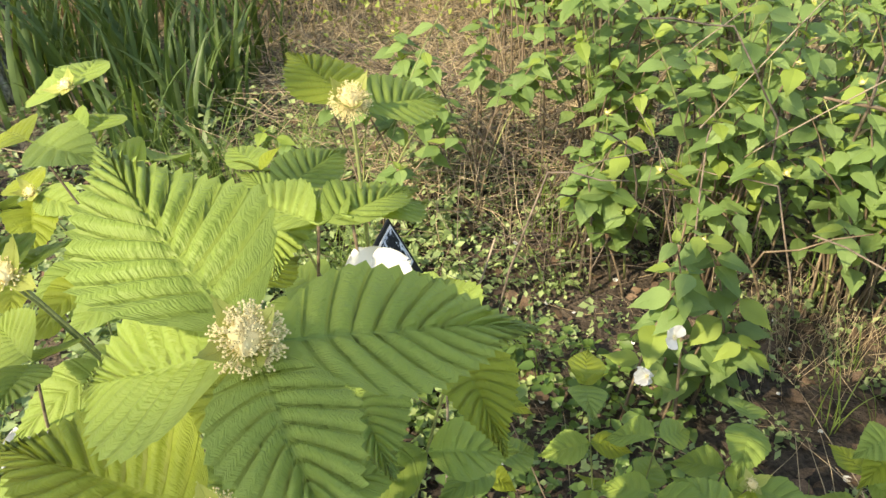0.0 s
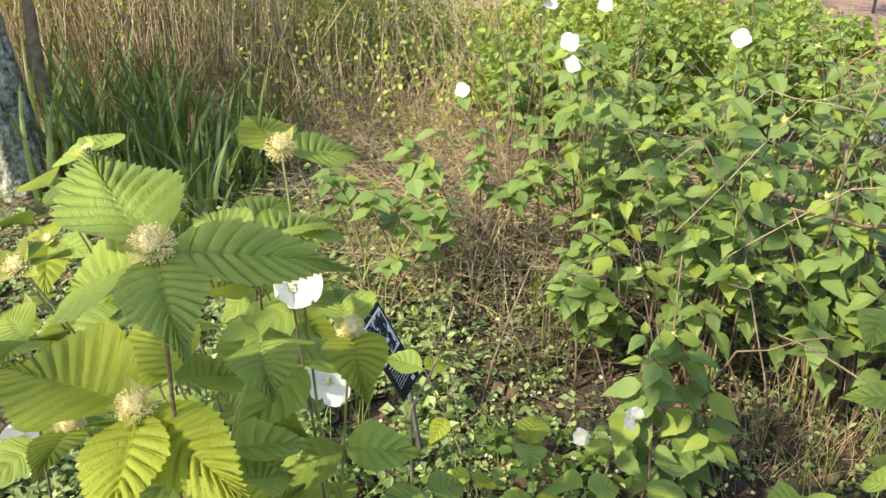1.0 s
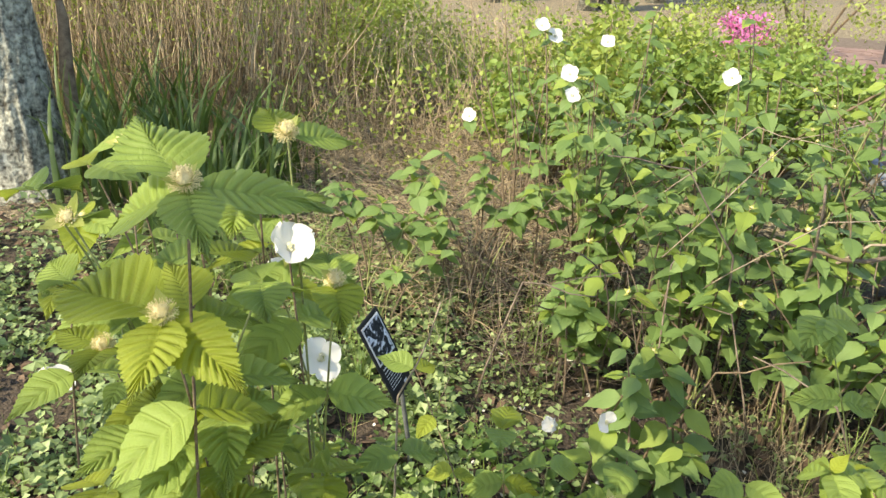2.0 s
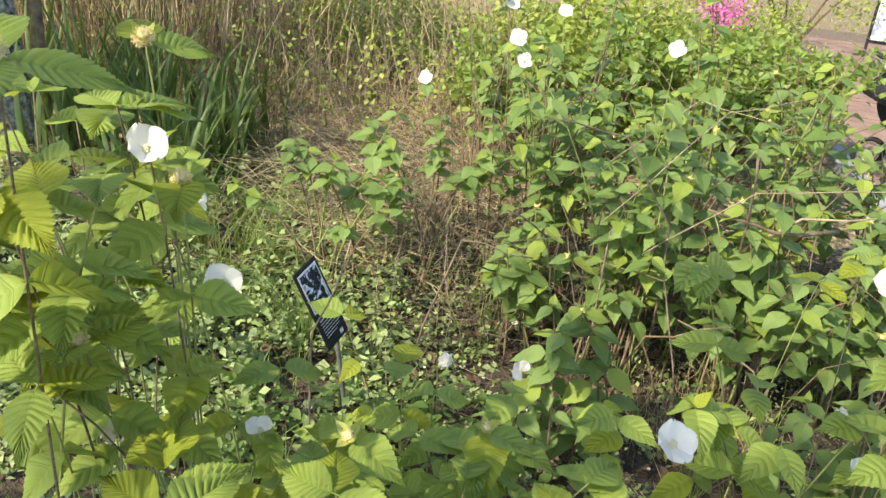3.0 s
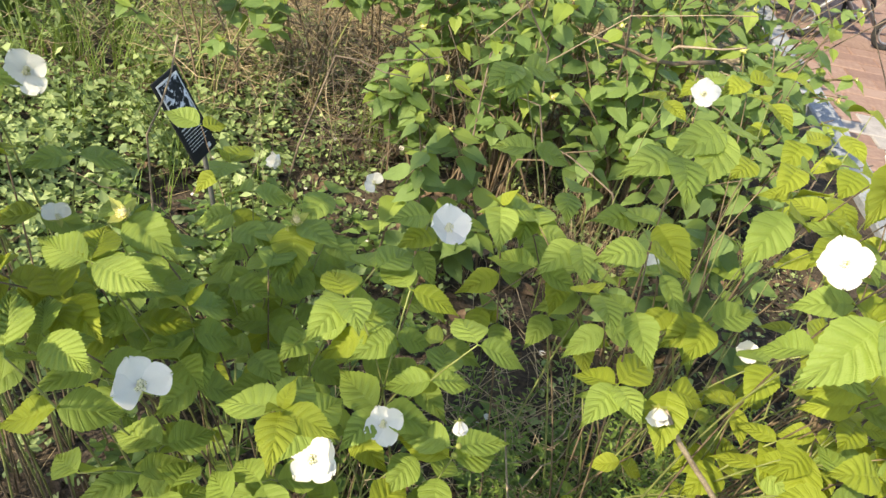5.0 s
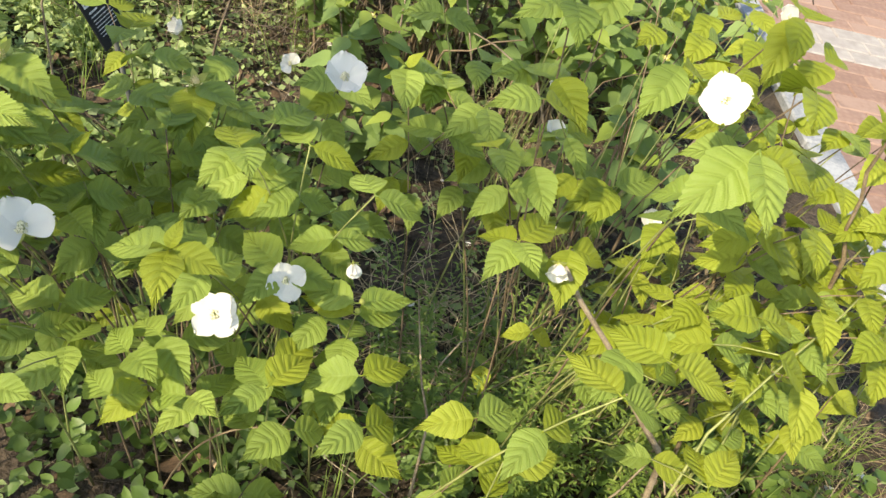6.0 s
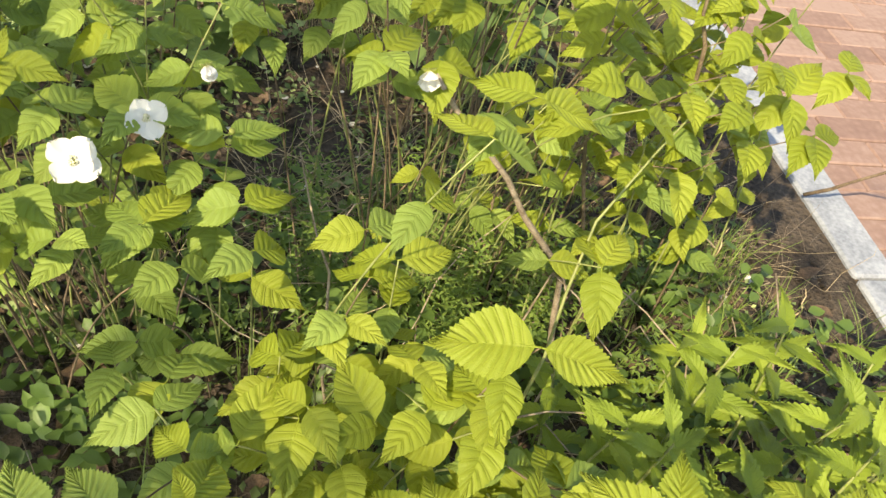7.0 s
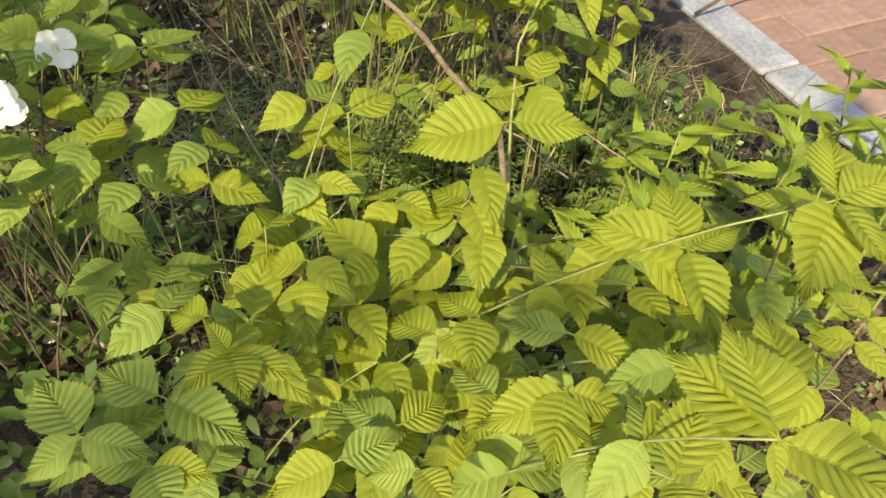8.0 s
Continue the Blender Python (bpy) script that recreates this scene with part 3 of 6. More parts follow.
# ---- the tree trunk ----
def trunk():
    ob = thing("young_tree", -1.84, 2.85, 0, "grey lichen-covered trunk of a young tree", "tree")
    verts, faces = [], []
    n, k = 150, 84
    for i in range(n + 1):
        z = -0.1 + 2.9 * i / n
        for j in range(k):
            a = 2 * math.pi * j / k
            c, s = math.cos(a), math.sin(a)
            r = 0.130 + 0.05 * math.exp(-max(z, 0) * 6) + 0.012 * noise.noise((c * 2, s * 2, z * 2))
            # long plates of bark between deep cracks
            plate = noise.noise((c * 6.5, s * 6.5, z * 4.5)) + 0.5 * noise.noise((c * 14, s * 14, z * 11))
            r += 0.016 * min(0.35, max(-0.5, plate * 1.6)) + 0.004 * noise.noise((c * 30, s * 30, z * 40))
            verts.append((-1.865 - 0.05 * z + r * c, 2.85 + r * s, z))
    for i in range(n):
        for j in range(k):
            faces.append((i * k + j, i * k + (j + 1) % k, (i + 1) * k + (j + 1) % k, (i + 1) * k + j))
    put("bark", mesh_of("bark", verts, faces, BARK), Matrix.Identity(4), ob)
    pts = [(-1.70, 2.9, -0.05), (-1.675, 2.9, 0.25), (-1.69, 2.92, 0.5), (-1.67, 2.92, 0.72), (-1.70, 2.94, 0.9)]
    tube("dead_stub", pts, [0.03, 0.026, 0.03, 0.022, 0.006], CANE, ob, 9, "dark rotten stub")


trunk()


# ---- long green blades by the trunk ----
def blade_mesh(seed):
    r = random.Random(seed)
    verts, faces = [], []
    lean, side, n = r.uniform(0.05, 0.55), r.uniform(-0.1, 0.1), 9
    for i in range(n + 1):
        u = i / n
        w = 0.010 * (1 - u ** 3) + 0.0006
        x, z = lean * u ** 2.4, u * (1 - 0.22 * lean * u * u * 2)
        verts += [(x, -w + side * u * u, z), (x - 0.004, side * u * u, z), (x, w + side * u * u, z)]
    for i in range(n):
        a = i * 3
        faces += [(a, a + 1, a + 4, a + 3), (a + 1, a + 2, a + 5, a + 4)]
    return mesh_of("blade", verts, faces, BLADE)


BLADES = [blade_mesh(s) for s in range(10)]


def iris_clump(x, y, count, tall, spread):
    ob = thing("iris_clump", x, y, 0, "clump of long dark green upright blades", "plant", "iris clumps by the trunk")
    for _ in range(count):
        a = rnd.uniform(0, 6.283)
        d = rnd.uniform(0, spread)
        h = tall * rnd.uniform(0.6, 1.1)
        m = Matrix.Translation((x + math.cos(a) * d, y + math.sin(a) * d, -0.02)) @ Matrix.Rotation(rnd.uniform(0, 6.283), 4, "Z") @ Matrix.Rotation(rnd.uniform(-0.12, 0.2), 4, "Y") @ Matrix.Diagonal((h, 0.85 + 0.3 * rnd.random(), h, 1))
        put("blade", rnd.choice(BLADES), m, ob)


for x, y, c, t, s in ((-1.5, 2.75, 46, 0.6, 0.2), (-1.2, 2.8, 52, 0.62, 0.22), (-0.92, 2.6, 46, 0.56, 0.2), (-1.35, 3.15, 45, 0.66, 0.25), (-0.85, 3.05, 45, 0.6, 0.22), (-1.7, 3.3, 40, 0.66, 0.25), (-0.98, 2.25, 30, 0.5, 0.16), (-0.7, 2.1, 12, 0.42, 0.14)):
    iris_clump(x, y, c, t, s)


# ---- dry canes, straw and litter ----
def stick_template(bend, seed):
    r = random.Random(seed)
    pts = [(0, 0, 0), (r.uniform(-bend, bend), r.uniform(-bend, bend), 0.35), (r.uniform(-bend, bend) * 2, r.uniform(-bend, bend), 0.7), (r.uniform(-bend, bend) * 3, r.uniform(-bend, bend) * 2, 1)]
    v, f = tube_data(pts, [0.004, 0.0035, 0.003, 0.0015], 4)
    return np.array([tuple(p) for p in v]), f


STICKS = [stick_template(0.06, s) for s in range(8)]


def oval(n, wide, cup, seed):
    """A cheap curved leaf: a fan of two rows."""
    v, f = [], []
    for i in range(n + 1):
        u = i / n
        w = wide * math.sin(math.pi * min(0.999, u) ** 0.8) ** 0.8
        z = -cup * u * u
        v += [(u, -w, z + w * 0.3), (u, 0, z), (u, w, z + w * 0.3)]
    for i in range(n):
        a = i * 3
        f += [(a, a + 1, a + 4, a + 3), (a + 1, a + 2, a + 5, a + 4)]
    return np.array(v), f


OVALS = [oval(3, 0.30, 0.1, 0), oval(3, 0.38, 0.35, 1), oval(3, 0.24, 0.25, 2), oval(4, 0.34, -0.3, 3)]
CHEAP = [oval(2, 0.34, 0.1, 0), oval(2, 0.42, 0.3, 1), oval(2, 0.25, 0.2, 2), oval(2, 0.36, -0.2, 3)]


def any_turn(x, y, z, size, tilt=0.5):
    return Matrix.Translation((x, y, z)) @ Matrix.Rotation(rnd.uniform(0, 6.283), 4, "Z") @ Matrix.Rotation(rnd.gauss(0, tilt), 4, "Y") @ Matrix.Rotation(rnd.gauss(0, tilt), 4, "X") @ Matrix.Scale(size, 4)


def lying(x, y, z, size, up=0.12):
    """A stick laid down at some angle."""
    return Matrix.Translation((x, y, z)) @ Matrix.Rotation(rnd.uniform(0, 6.283), 4, "Z") @ Matrix.Rotation(1.571 - abs(rnd.gauss(0, up)), 4, "Y") @ Matrix.Scale(size, 4)


def standing(x, y, z, size, tilt=0.15):
    return Matrix.Translation((x, y, z)) @ Matrix.Rotation(rnd.uniform(0, 6.283), 4, "Z") @ Matrix.Rotation(rnd.gauss(0, tilt), 4, "Y") @ Matrix.Diagonal((size, size, size, 1))


def scatter():
    # dead leaves on the soil
    sets = []
    for _ in range(4200):
        x, y = rnd.uniform(-1.9, 1.62), rnd.uniform(-0.6, 2.9)
        sets.append((rnd.randrange(4), any_turn(x, y, height(x, y) + rnd.uniform(0.003, 0.02), rnd.uniform(0.02, 0.06), 0.35)))
    joined("leaf_litter", OVALS, sets, LITTER, "brown dead leaves lying on the soil", "leaf litter")
    # low weeds
    sets = []
    for k in range(3700):
        x, y = (rnd.uniform(-0.7, 0.35), rnd.uniform(2.0, 3.2)) if k >= 3500 else (rnd.uniform(-1.1, 1.5), rnd.uniform(-0.6, 2.5)) if k % 3 else (rnd.gauss(-0.4, 0.3), rnd.gauss(1.5, 0.35)) if k % 2 else (rnd.gauss(-1.35, 0.45), rnd.gauss(1.8, 0.5))
        bare = math.exp(-((x - 0.3) / 0.3) ** 2 - ((y - 1.55) / 0.3) ** 2) + 0.8 * math.exp(-((x - 1.5) / 0.18) ** 2 - ((y - 0.45) / 0.4) ** 2) + 0.8 * math.exp(-((x - 0.62) / 0.2) ** 2 - ((y - 0.68) / 0.12) ** 2)
        if noise.noise((x * 2.3, y * 2.3, 9)) < -0.42 + 0.42 * bare:
            continue
        if x > -0.1 and y < 1.1 and rnd.random() < 0.45:
            continue
        tall = rnd.choice((0.03, 0.05, 0.09, 0.16))
        size = rnd.uniform(0.7, 1.4) * (0.6 if x > 1.05 else 1.45 if x < 0.05 and y > 0.8 else 1.0)
        for _ in range(rnd.randrange(9, 18)):
            a, d = rnd.uniform(0, 6.283), rnd.uniform(0, 0.045)
            sets.append((rnd.randrange(4), any_turn(x + math.cos(a) * d, y + math.sin(a) * d, height(x, y) + rnd.uniform(0.005, tall), size * rnd.uniform(0.008, 0.022), 0.4)))
    joined("low_weeds", CHEAP, sets, WEED, "low small-leaved green weeds covering the soil", "weeds")
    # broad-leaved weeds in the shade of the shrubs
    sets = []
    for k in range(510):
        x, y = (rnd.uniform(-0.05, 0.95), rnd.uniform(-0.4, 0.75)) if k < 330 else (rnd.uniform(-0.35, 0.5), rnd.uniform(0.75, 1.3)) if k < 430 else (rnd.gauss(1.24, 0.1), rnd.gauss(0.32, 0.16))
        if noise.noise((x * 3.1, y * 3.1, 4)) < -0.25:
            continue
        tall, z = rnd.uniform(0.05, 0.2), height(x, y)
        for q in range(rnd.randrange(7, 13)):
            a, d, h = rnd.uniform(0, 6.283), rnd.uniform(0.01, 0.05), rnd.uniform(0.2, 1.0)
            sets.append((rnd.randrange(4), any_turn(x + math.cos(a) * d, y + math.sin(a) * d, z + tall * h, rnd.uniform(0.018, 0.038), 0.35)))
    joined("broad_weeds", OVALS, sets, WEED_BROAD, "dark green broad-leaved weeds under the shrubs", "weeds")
    # fine whorled weed that scrambles through the sunny shrub
    sets = []
    for _ in range(120):
        x, y = rnd.gauss(0.84, 0.15), rnd.gauss(0.42, 0.14)
        z, tall = height(x, y), rnd.uniform(0.12, 0.36)
        lx, ly = rnd.gauss(0, 0.12), rnd.gauss(0, 0.12)
        for q in range(int(tall / 0.022)):
            h = 0.03 + q * 0.022
            px, py = x + lx * h, y + ly * h + 0.01 * math.sin(h * 30)
            for w in range(6):
                m = Matrix.Translation((px, py, z + h)) @ Matrix.Rotation(w * 1.047 + q, 4, "Z") @ Matrix.Rotation(rnd.uniform(-0.5, 0.1), 4, "Y") @ Matrix.Translation((0.008, 0, 0)) @ Matrix.Diagonal((0.016, 0.007, 0.01, 1))
                sets.append((rnd.randrange(4), m))
    joined("whorled_weed", CHEAP, sets, GRASS, "fine yellow-green whorled weed scrambling through the canes", "weeds")
    # tufts of grass
    sets = []
    for k in range(168):
        x, y = (rnd.gauss(1.32, 0.1), rnd.gauss(0.4, 0.15)) if k < 22 else (rnd.uniform(-0.9, 1.4), rnd.uniform(-0.5, 2.4)) if k < 140 else (rnd.gauss(-0.45, 0.2), rnd.gauss(1.85, 0.2))
        for _ in range(rnd.randrange(6, 16)):
            h = rnd.uniform(0.06, 0.24) * (1.0 if k < 140 else 1.8)
            m = Matrix.Translation((x + rnd.gauss(0, 0.015), y + rnd.gauss(0, 0.015), height(x, y))) @ Matrix.Rotation(rnd.uniform(0, 6.283), 4, "Z") @ Matrix.Rotation(rnd.uniform(-0.1, 0.5), 4, "Y") @ Matrix.Diagonal((h, 0.13, h, 1))
            sets.append((rnd.randrange(3), m))
    grass = [(np.array([tuple(v.co) for v in b.vertices]), [tuple(p.vertices) for p in b.polygons]) for b in BLADES[:3]]
    joined("grass_tufts", grass, sets, GRASS, "thin green grass growing between the weeds", "grass")
    # straw and dry grass
    sets = []
    for _ in range(1100):
        x, y = rnd.gauss(-0.15, 0.42), rnd.uniform(1.95, 4.2)
        sets.append((rnd.randrange(8), lying(x, y, rnd.uniform(0.0, 0.12), rnd.uniform(0.15, 0.45), 0.25)))
    for _ in range(520):
        x, y = rnd.gauss(0.0, 0.3), rnd.uniform(2.05, 3.1)
        sets.append((rnd.randrange(8), lying(x, y, 0.16 * rnd.random() * math.exp(-((x - 0.05) / 0.4) ** 2), rnd.uniform(0.1, 0.4), 0.3)))
    for _ in range(60):
        x, y = rnd.gauss(0.12, 0.2), rnd.gauss(2.0, 0.18)
        sets.append((rnd.randrange(8), standing(x, y, 0, rnd.uniform(0.1, 0.34), 0.7)))
    for _ in range(170):
        x, y = rnd.gauss(0.66, 0.12), rnd.gauss(0.62, 0.08)
        sets.append((rnd.randrange(8), lying(x, y, rnd.uniform(0.02, 0.1), rnd.uniform(0.1, 0.3), 0.4)))
    for _ in range(150):
        x, y = rnd.gauss(1.43, 0.06), rnd.gauss(0.5, 0.12)
        sets.append((rnd.randrange(8), lying(x, y, height(x, y) + rnd.uniform(0.0, 0.035), rnd.uniform(0.05, 0.16), 0.35)))
    for _ in range(160):
        x, y = rnd.gauss(0.8, 0.12), rnd.gauss(1.33, 0.08)
        sets.append((rnd.randrange(8), standing(x, y, 0.0, rnd.uniform(0.06, 0.2), 0.6)))
    for _ in range(420):
        x, y = rnd.uniform(-0.8, 1.7), rnd.uniform(-0.4, 2.2)
        sets.append((rnd.randrange(8), lying(x, y, height(x, y) + 0.006, rnd.uniform(0.06, 0.25), 0.2)))
    joined("straw", STICKS, sets, STRAW, "dry straw and broken dead grass lying in tangles", "straw")
    sets = []
    for _ in range(110):
        x, y = rnd.gauss(0.3, 0.28), rnd.gauss(1.9, 0.25)
        sets.append((rnd.randrange(8), standing(x, y, 0, rnd.uniform(0.12, 0.4), 0.9)))
    for _ in range(190):
        x, y = rnd.gauss(0.3, 0.2), rnd.gauss(1.9, 0.22)
        sets.append((rnd.randrange(8), lying(x, y, rnd.uniform(0.02, 0.22), rnd.uniform(0.08, 0.32), 0.7)))
    for _ in range(420):
        x, y = rnd.uniform(0.1, 1.5), rnd.uniform(-0.3, 1.9)
        sets.append((rnd.randrange(8), lying(x, y, height(x, y) + 0.01, rnd.uniform(0.06, 0.22), 0.35)))
    for _ in range(130):
        x, y = rnd.gauss(1.42, 0.09), rnd.gauss(0.55, 0.2)
        sets.append((rnd.randrange(8), lying(x, y, height(x, y) + rnd.uniform(0.01, 0.1), rnd.uniform(0.06, 0.2), 0.6)))
    for _ in range(340):
        x, y = rnd.gauss(-0.05, 0.32), rnd.uniform(2.05, 3.2)
        sets.append((rnd.randrange(8), lying(x, y, 0.02 + 0.2 * rnd.random() * math.exp(-((x - 0.1) / 0.35) ** 2), rnd.uniform(0.15, 0.5), 0.35)))
    joined("twig_litter", STICKS, sets, DEADWOOD, "grey-brown dead twigs tangled on the soil", "twigs")
    # crumbs of soil
    r = random.Random(3)
    lumps = []
    for _ in range(4):
        v = np.array([(1, 0, 0), (-1, 0, 0), (0, 1, 0), (0, -1, 0), (0, 0, 0.8), (0, 0, -0.8)], dtype=float) * np.array([[r.uniform(0.6, 1.2)] for _ in range(6)])
        lumps.append((v, [(0, 2, 4), (2, 1, 4), (1, 3, 4), (3, 0, 4), (2, 0, 5), (1, 2, 5), (3, 1, 5), (0, 3, 5)]))
    sets = []
    for _ in range(6500):
        x, y = (rnd.uniform(0.9, 1.66), rnd.uniform(-0.1, 1.6)) if rnd.random() < 0.6 else (rnd.uniform(-0.6, 0.9), rnd.uniform(0.2, 1.9))
        sets.append((rnd.randrange(4), any_turn(x, y, height(x, y) + 0.002, 0.002 + 0.008 * rnd.random() ** 3, 0.5)))
    joined("soil_crumbs", lumps, sets, SOIL, "dark crumbs and clods of soil", "soil")
    # tall dry canes
    sets = []
    for _ in range(1800):
        x, y = rnd.uniform(-3.4, -0.85), rnd.uniform(3.5, 5.6)
        tall = rnd.uniform(0.7, 1.7)
        sets.append((rnd.randrange(8), standing(x, y, 0, tall, 0.25) @ Matrix.Diagonal((0.55, 0.55, 1, 1))))
    for _ in range(700):
        x, y = rnd.uniform(-0.9, 0.55), rnd.uniform(3.05, 5.2)
        sets.append((rnd.randrange(8), standing(x, y, 0, rnd.uniform(0.2, 0.6) + 0.1 * (y - 3), 0.45)))
    joined("dry_canes", STICKS, sets, RUSSET, "thicket of tall dry brown canes", "canes")
    sets = []
    for _ in range(24000):
        x, y = rnd.uniform(-3.4, -0.6), rnd.uniform(3.5, 5.6)
        if noise.noise((x * 1.7, y * 1.7, 2)) < -0.2:
            continue
        sets.append((rnd.randrange(4), any_turn(x, y, abs(rnd.gauss(0.9, 0.38)), rnd.uniform(0.014, 0.034), 0.8)))
    for _ in range(6500):
        x, y = rnd.uniform(-0.95, 0.6), rnd.uniform(3.0, 5.2)
        if noise.noise((x * 2.1, y * 2.1, 6)) < -0.05:
            continue
        sets.append((rnd.randrange(4), any_turn(x, y, abs(rnd.gauss(0.28, 0.17)) + 0.08 * (y - 3), rnd.uniform(0.016, 0.036), 0.6)))
    joined("cane_leaves", CHEAP, sets, FAR_LEAF, "small yellow-green leaves opening on the dry canes", "leaves")


scatter()


# ---- far shrubs ----
def far_shrub(name, x, y, r, tall, mat, count, size, label, category="shrub"):
    ob = thing(name, x, y, 0, label, category)
    cores = [Vector((x + rnd.gauss(0, r * 0.5), y + rnd.gauss(0, r * 0.5), tall * rnd.uniform(0.25, 0.85))) for _ in range(16)]
    sets = []
    for _ in range(count):
        c = rnd.choice(cores)
        p = c + Vector((rnd.gauss(0, 1), rnd.gauss(0, 1), rnd.gauss(0, 1))).normalized() * rnd.uniform(0.1, 0.36) * r
        sets.append((rnd.randrange(4), any_turn(p.x, p.y, max(0.03, p.z), size * rnd.uniform(0.7, 1.3), 0.7)))
    allv, allf, base = [], [], 0
    for k, m in sets:
        v, f = OVALS[k]
        a = np.array(m)
        allv.append(v @ a[:3, :3].T + a[:3, 3])
        allf.extend([tuple(i + base for i in face) for face in f])
        base += len(v)
    crown = put("crown", mesh_of("crown", np.concatenate(allv), allf, mat), Matrix.Identity(4), ob)
    crown["kind"] = "stuff"
    for c in cores[:9]:
        tube("branch", curve((x + rnd.uniform(-0.1, 0.1) * r, y, -0.02), c, 0.2, 6), [0.014, 0.013, 0.012, 0.01, 0.008, 0.006, 0.004], CANE, ob, 5)
    return ob


HEDGE = "yellow-green leafy shrub in full sun"
far_shrub("hedge_shrub", -0.95, 5.4, 0.75, 1.05, FAR_LEAF, 4760, 0.034, HEDGE)
far_shrub("hedge_shrub", -2.2, 6.0, 0.9, 1.3, FAR_LEAF, 4080, 0.034, HEDGE)
far_shrub("hedge_shrub", -0.55, 4.5, 0.5, 0.75, FAR_LEAF, 2720, 0.031, HEDGE)
far_shrub("hedge_shrub", 0.2, 5.2, 0.5, 0.6, FAR_LEAF, 2550, 0.031, HEDGE)
far_shrub("hedge_shrub", -3.4, 5.6, 0.9, 1.3, FAR_LEAF, 3400, 0.034, HEDGE)
far_shrub("hedge_shrub", 0.75, 3.7, 0.5, 0.8, FAR_LEAF, 3060, 0.034, HEDGE)
far_shrub("hedge_shrub", 1.2, 4.2, 0.42, 0.6, FAR_LEAF, 2550, 0.034, HEDGE)
for x, y, r, tall, c in ((0.45, 3.4, 0.34, 0.66, 1100), (0.95, 3.35, 0.42, 0.78, 1500), (1.45, 3.55, 0.4, 0.72, 1400), (1.85, 3.9, 0.34, 0.62, 1000), (1.6, 4.8, 0.42, 0.55, 1100), (0.7, 4.5, 0.45, 0.6, 1200), (0.1, 4.2, 0.3, 0.4, 500)):
    far_shrub("green_shrub", x, y, r, tall, FAR_GREEN, c * 2, 0.036, "green leafy shrub with thin twigs")
far_shrub("azalea", 1.9, 5.6, 0.26, 0.78, PINK, 1100, 0.026, "azalea covered in bright pink blossom", "shrub")
far_shrub("hedge_shrub", 2.75, 6.8, 0.75, 1.15, FAR_LEAF, 4760, 0.031, HEDGE)
far_shrub("hedge_shrub", 2.15, 5.2, 0.32, 0.6, FAR_LEAF, 1530, 0.024, "thin low shrub with brown twigs and few leaves")


def far_tree(x, y, r, tall):
    ob = thing("tree", x, y, 0, "distant bare grey tree trunk", "tree", "far trees")
    tube("trunk", [(x, y, -0.1), (x + 0.02, y, tall * 0.3), (x - 0.03, y, tall * 0.7), (x, y, tall)], [r * 1.3, r, r * 0.9, r * 0.7], BARK, ob, 10)
    for k in range(3):
        a = rnd.uniform(0, 6.283)
        tube("branch", [(x, y, tall * 0.6), (x + math.cos(a) * 0.5, y + math.sin(a) * 0.5, tall * 0.85), (x + math.cos(a) * 0.9, y + math.sin(a) * 0.9, tall * 1.2)], [r * 0.5, r * 0.35, r * 0.15], BARK, ob, 6)


for x, y, r in ((0.0, 10.5, 0.09), (0.35, 11.0, 0.06), (1.2, 10.2, 0.1), (1.45, 10.4, 0.07), (1.65, 10.3, 0.08), (2.3, 11.5, 0.12), (-0.5, 12, 0.1)):
    far_tree(x, y, r, 5.0)


# ---- on the paving ----
FABRIC = noisy("dark_fabric", (0.012, 0.012, 0.014), (0.035, 0.035, 0.04), 40, rough=0.8, bump=0.3)
TUBE = noisy("grey_tube", (0.30, 0.31, 0.33), (0.45, 0.46, 0.48), 20, rough=0.35, bump=0.05, metal=0.7)
RUBBER = noisy("rubber", (0.02, 0.02, 0.02), (0.04, 0.04, 0.04), 40, rough=0.8, bump=0.2)
BOARD = noisy("white_board", (0.70, 0.72, 0.75), (0.80, 0.82, 0.84), 5, rough=0.5, bump=0.02)


def ring(name, centre, axis, r, thick, mat, parent, label=""):
    axis = Vector(axis).normalized()
    a = axis.orthogonal().normalized()
    b = axis.cross(a)
    pts = [Vector(centre) + (a * math.cos(t) + b * math.sin(t)) * r for t in (2 * math.pi * i / 24 for i in range(25))]
    return tube(name, pts, [thick] * 25, mat, parent, 6, label)


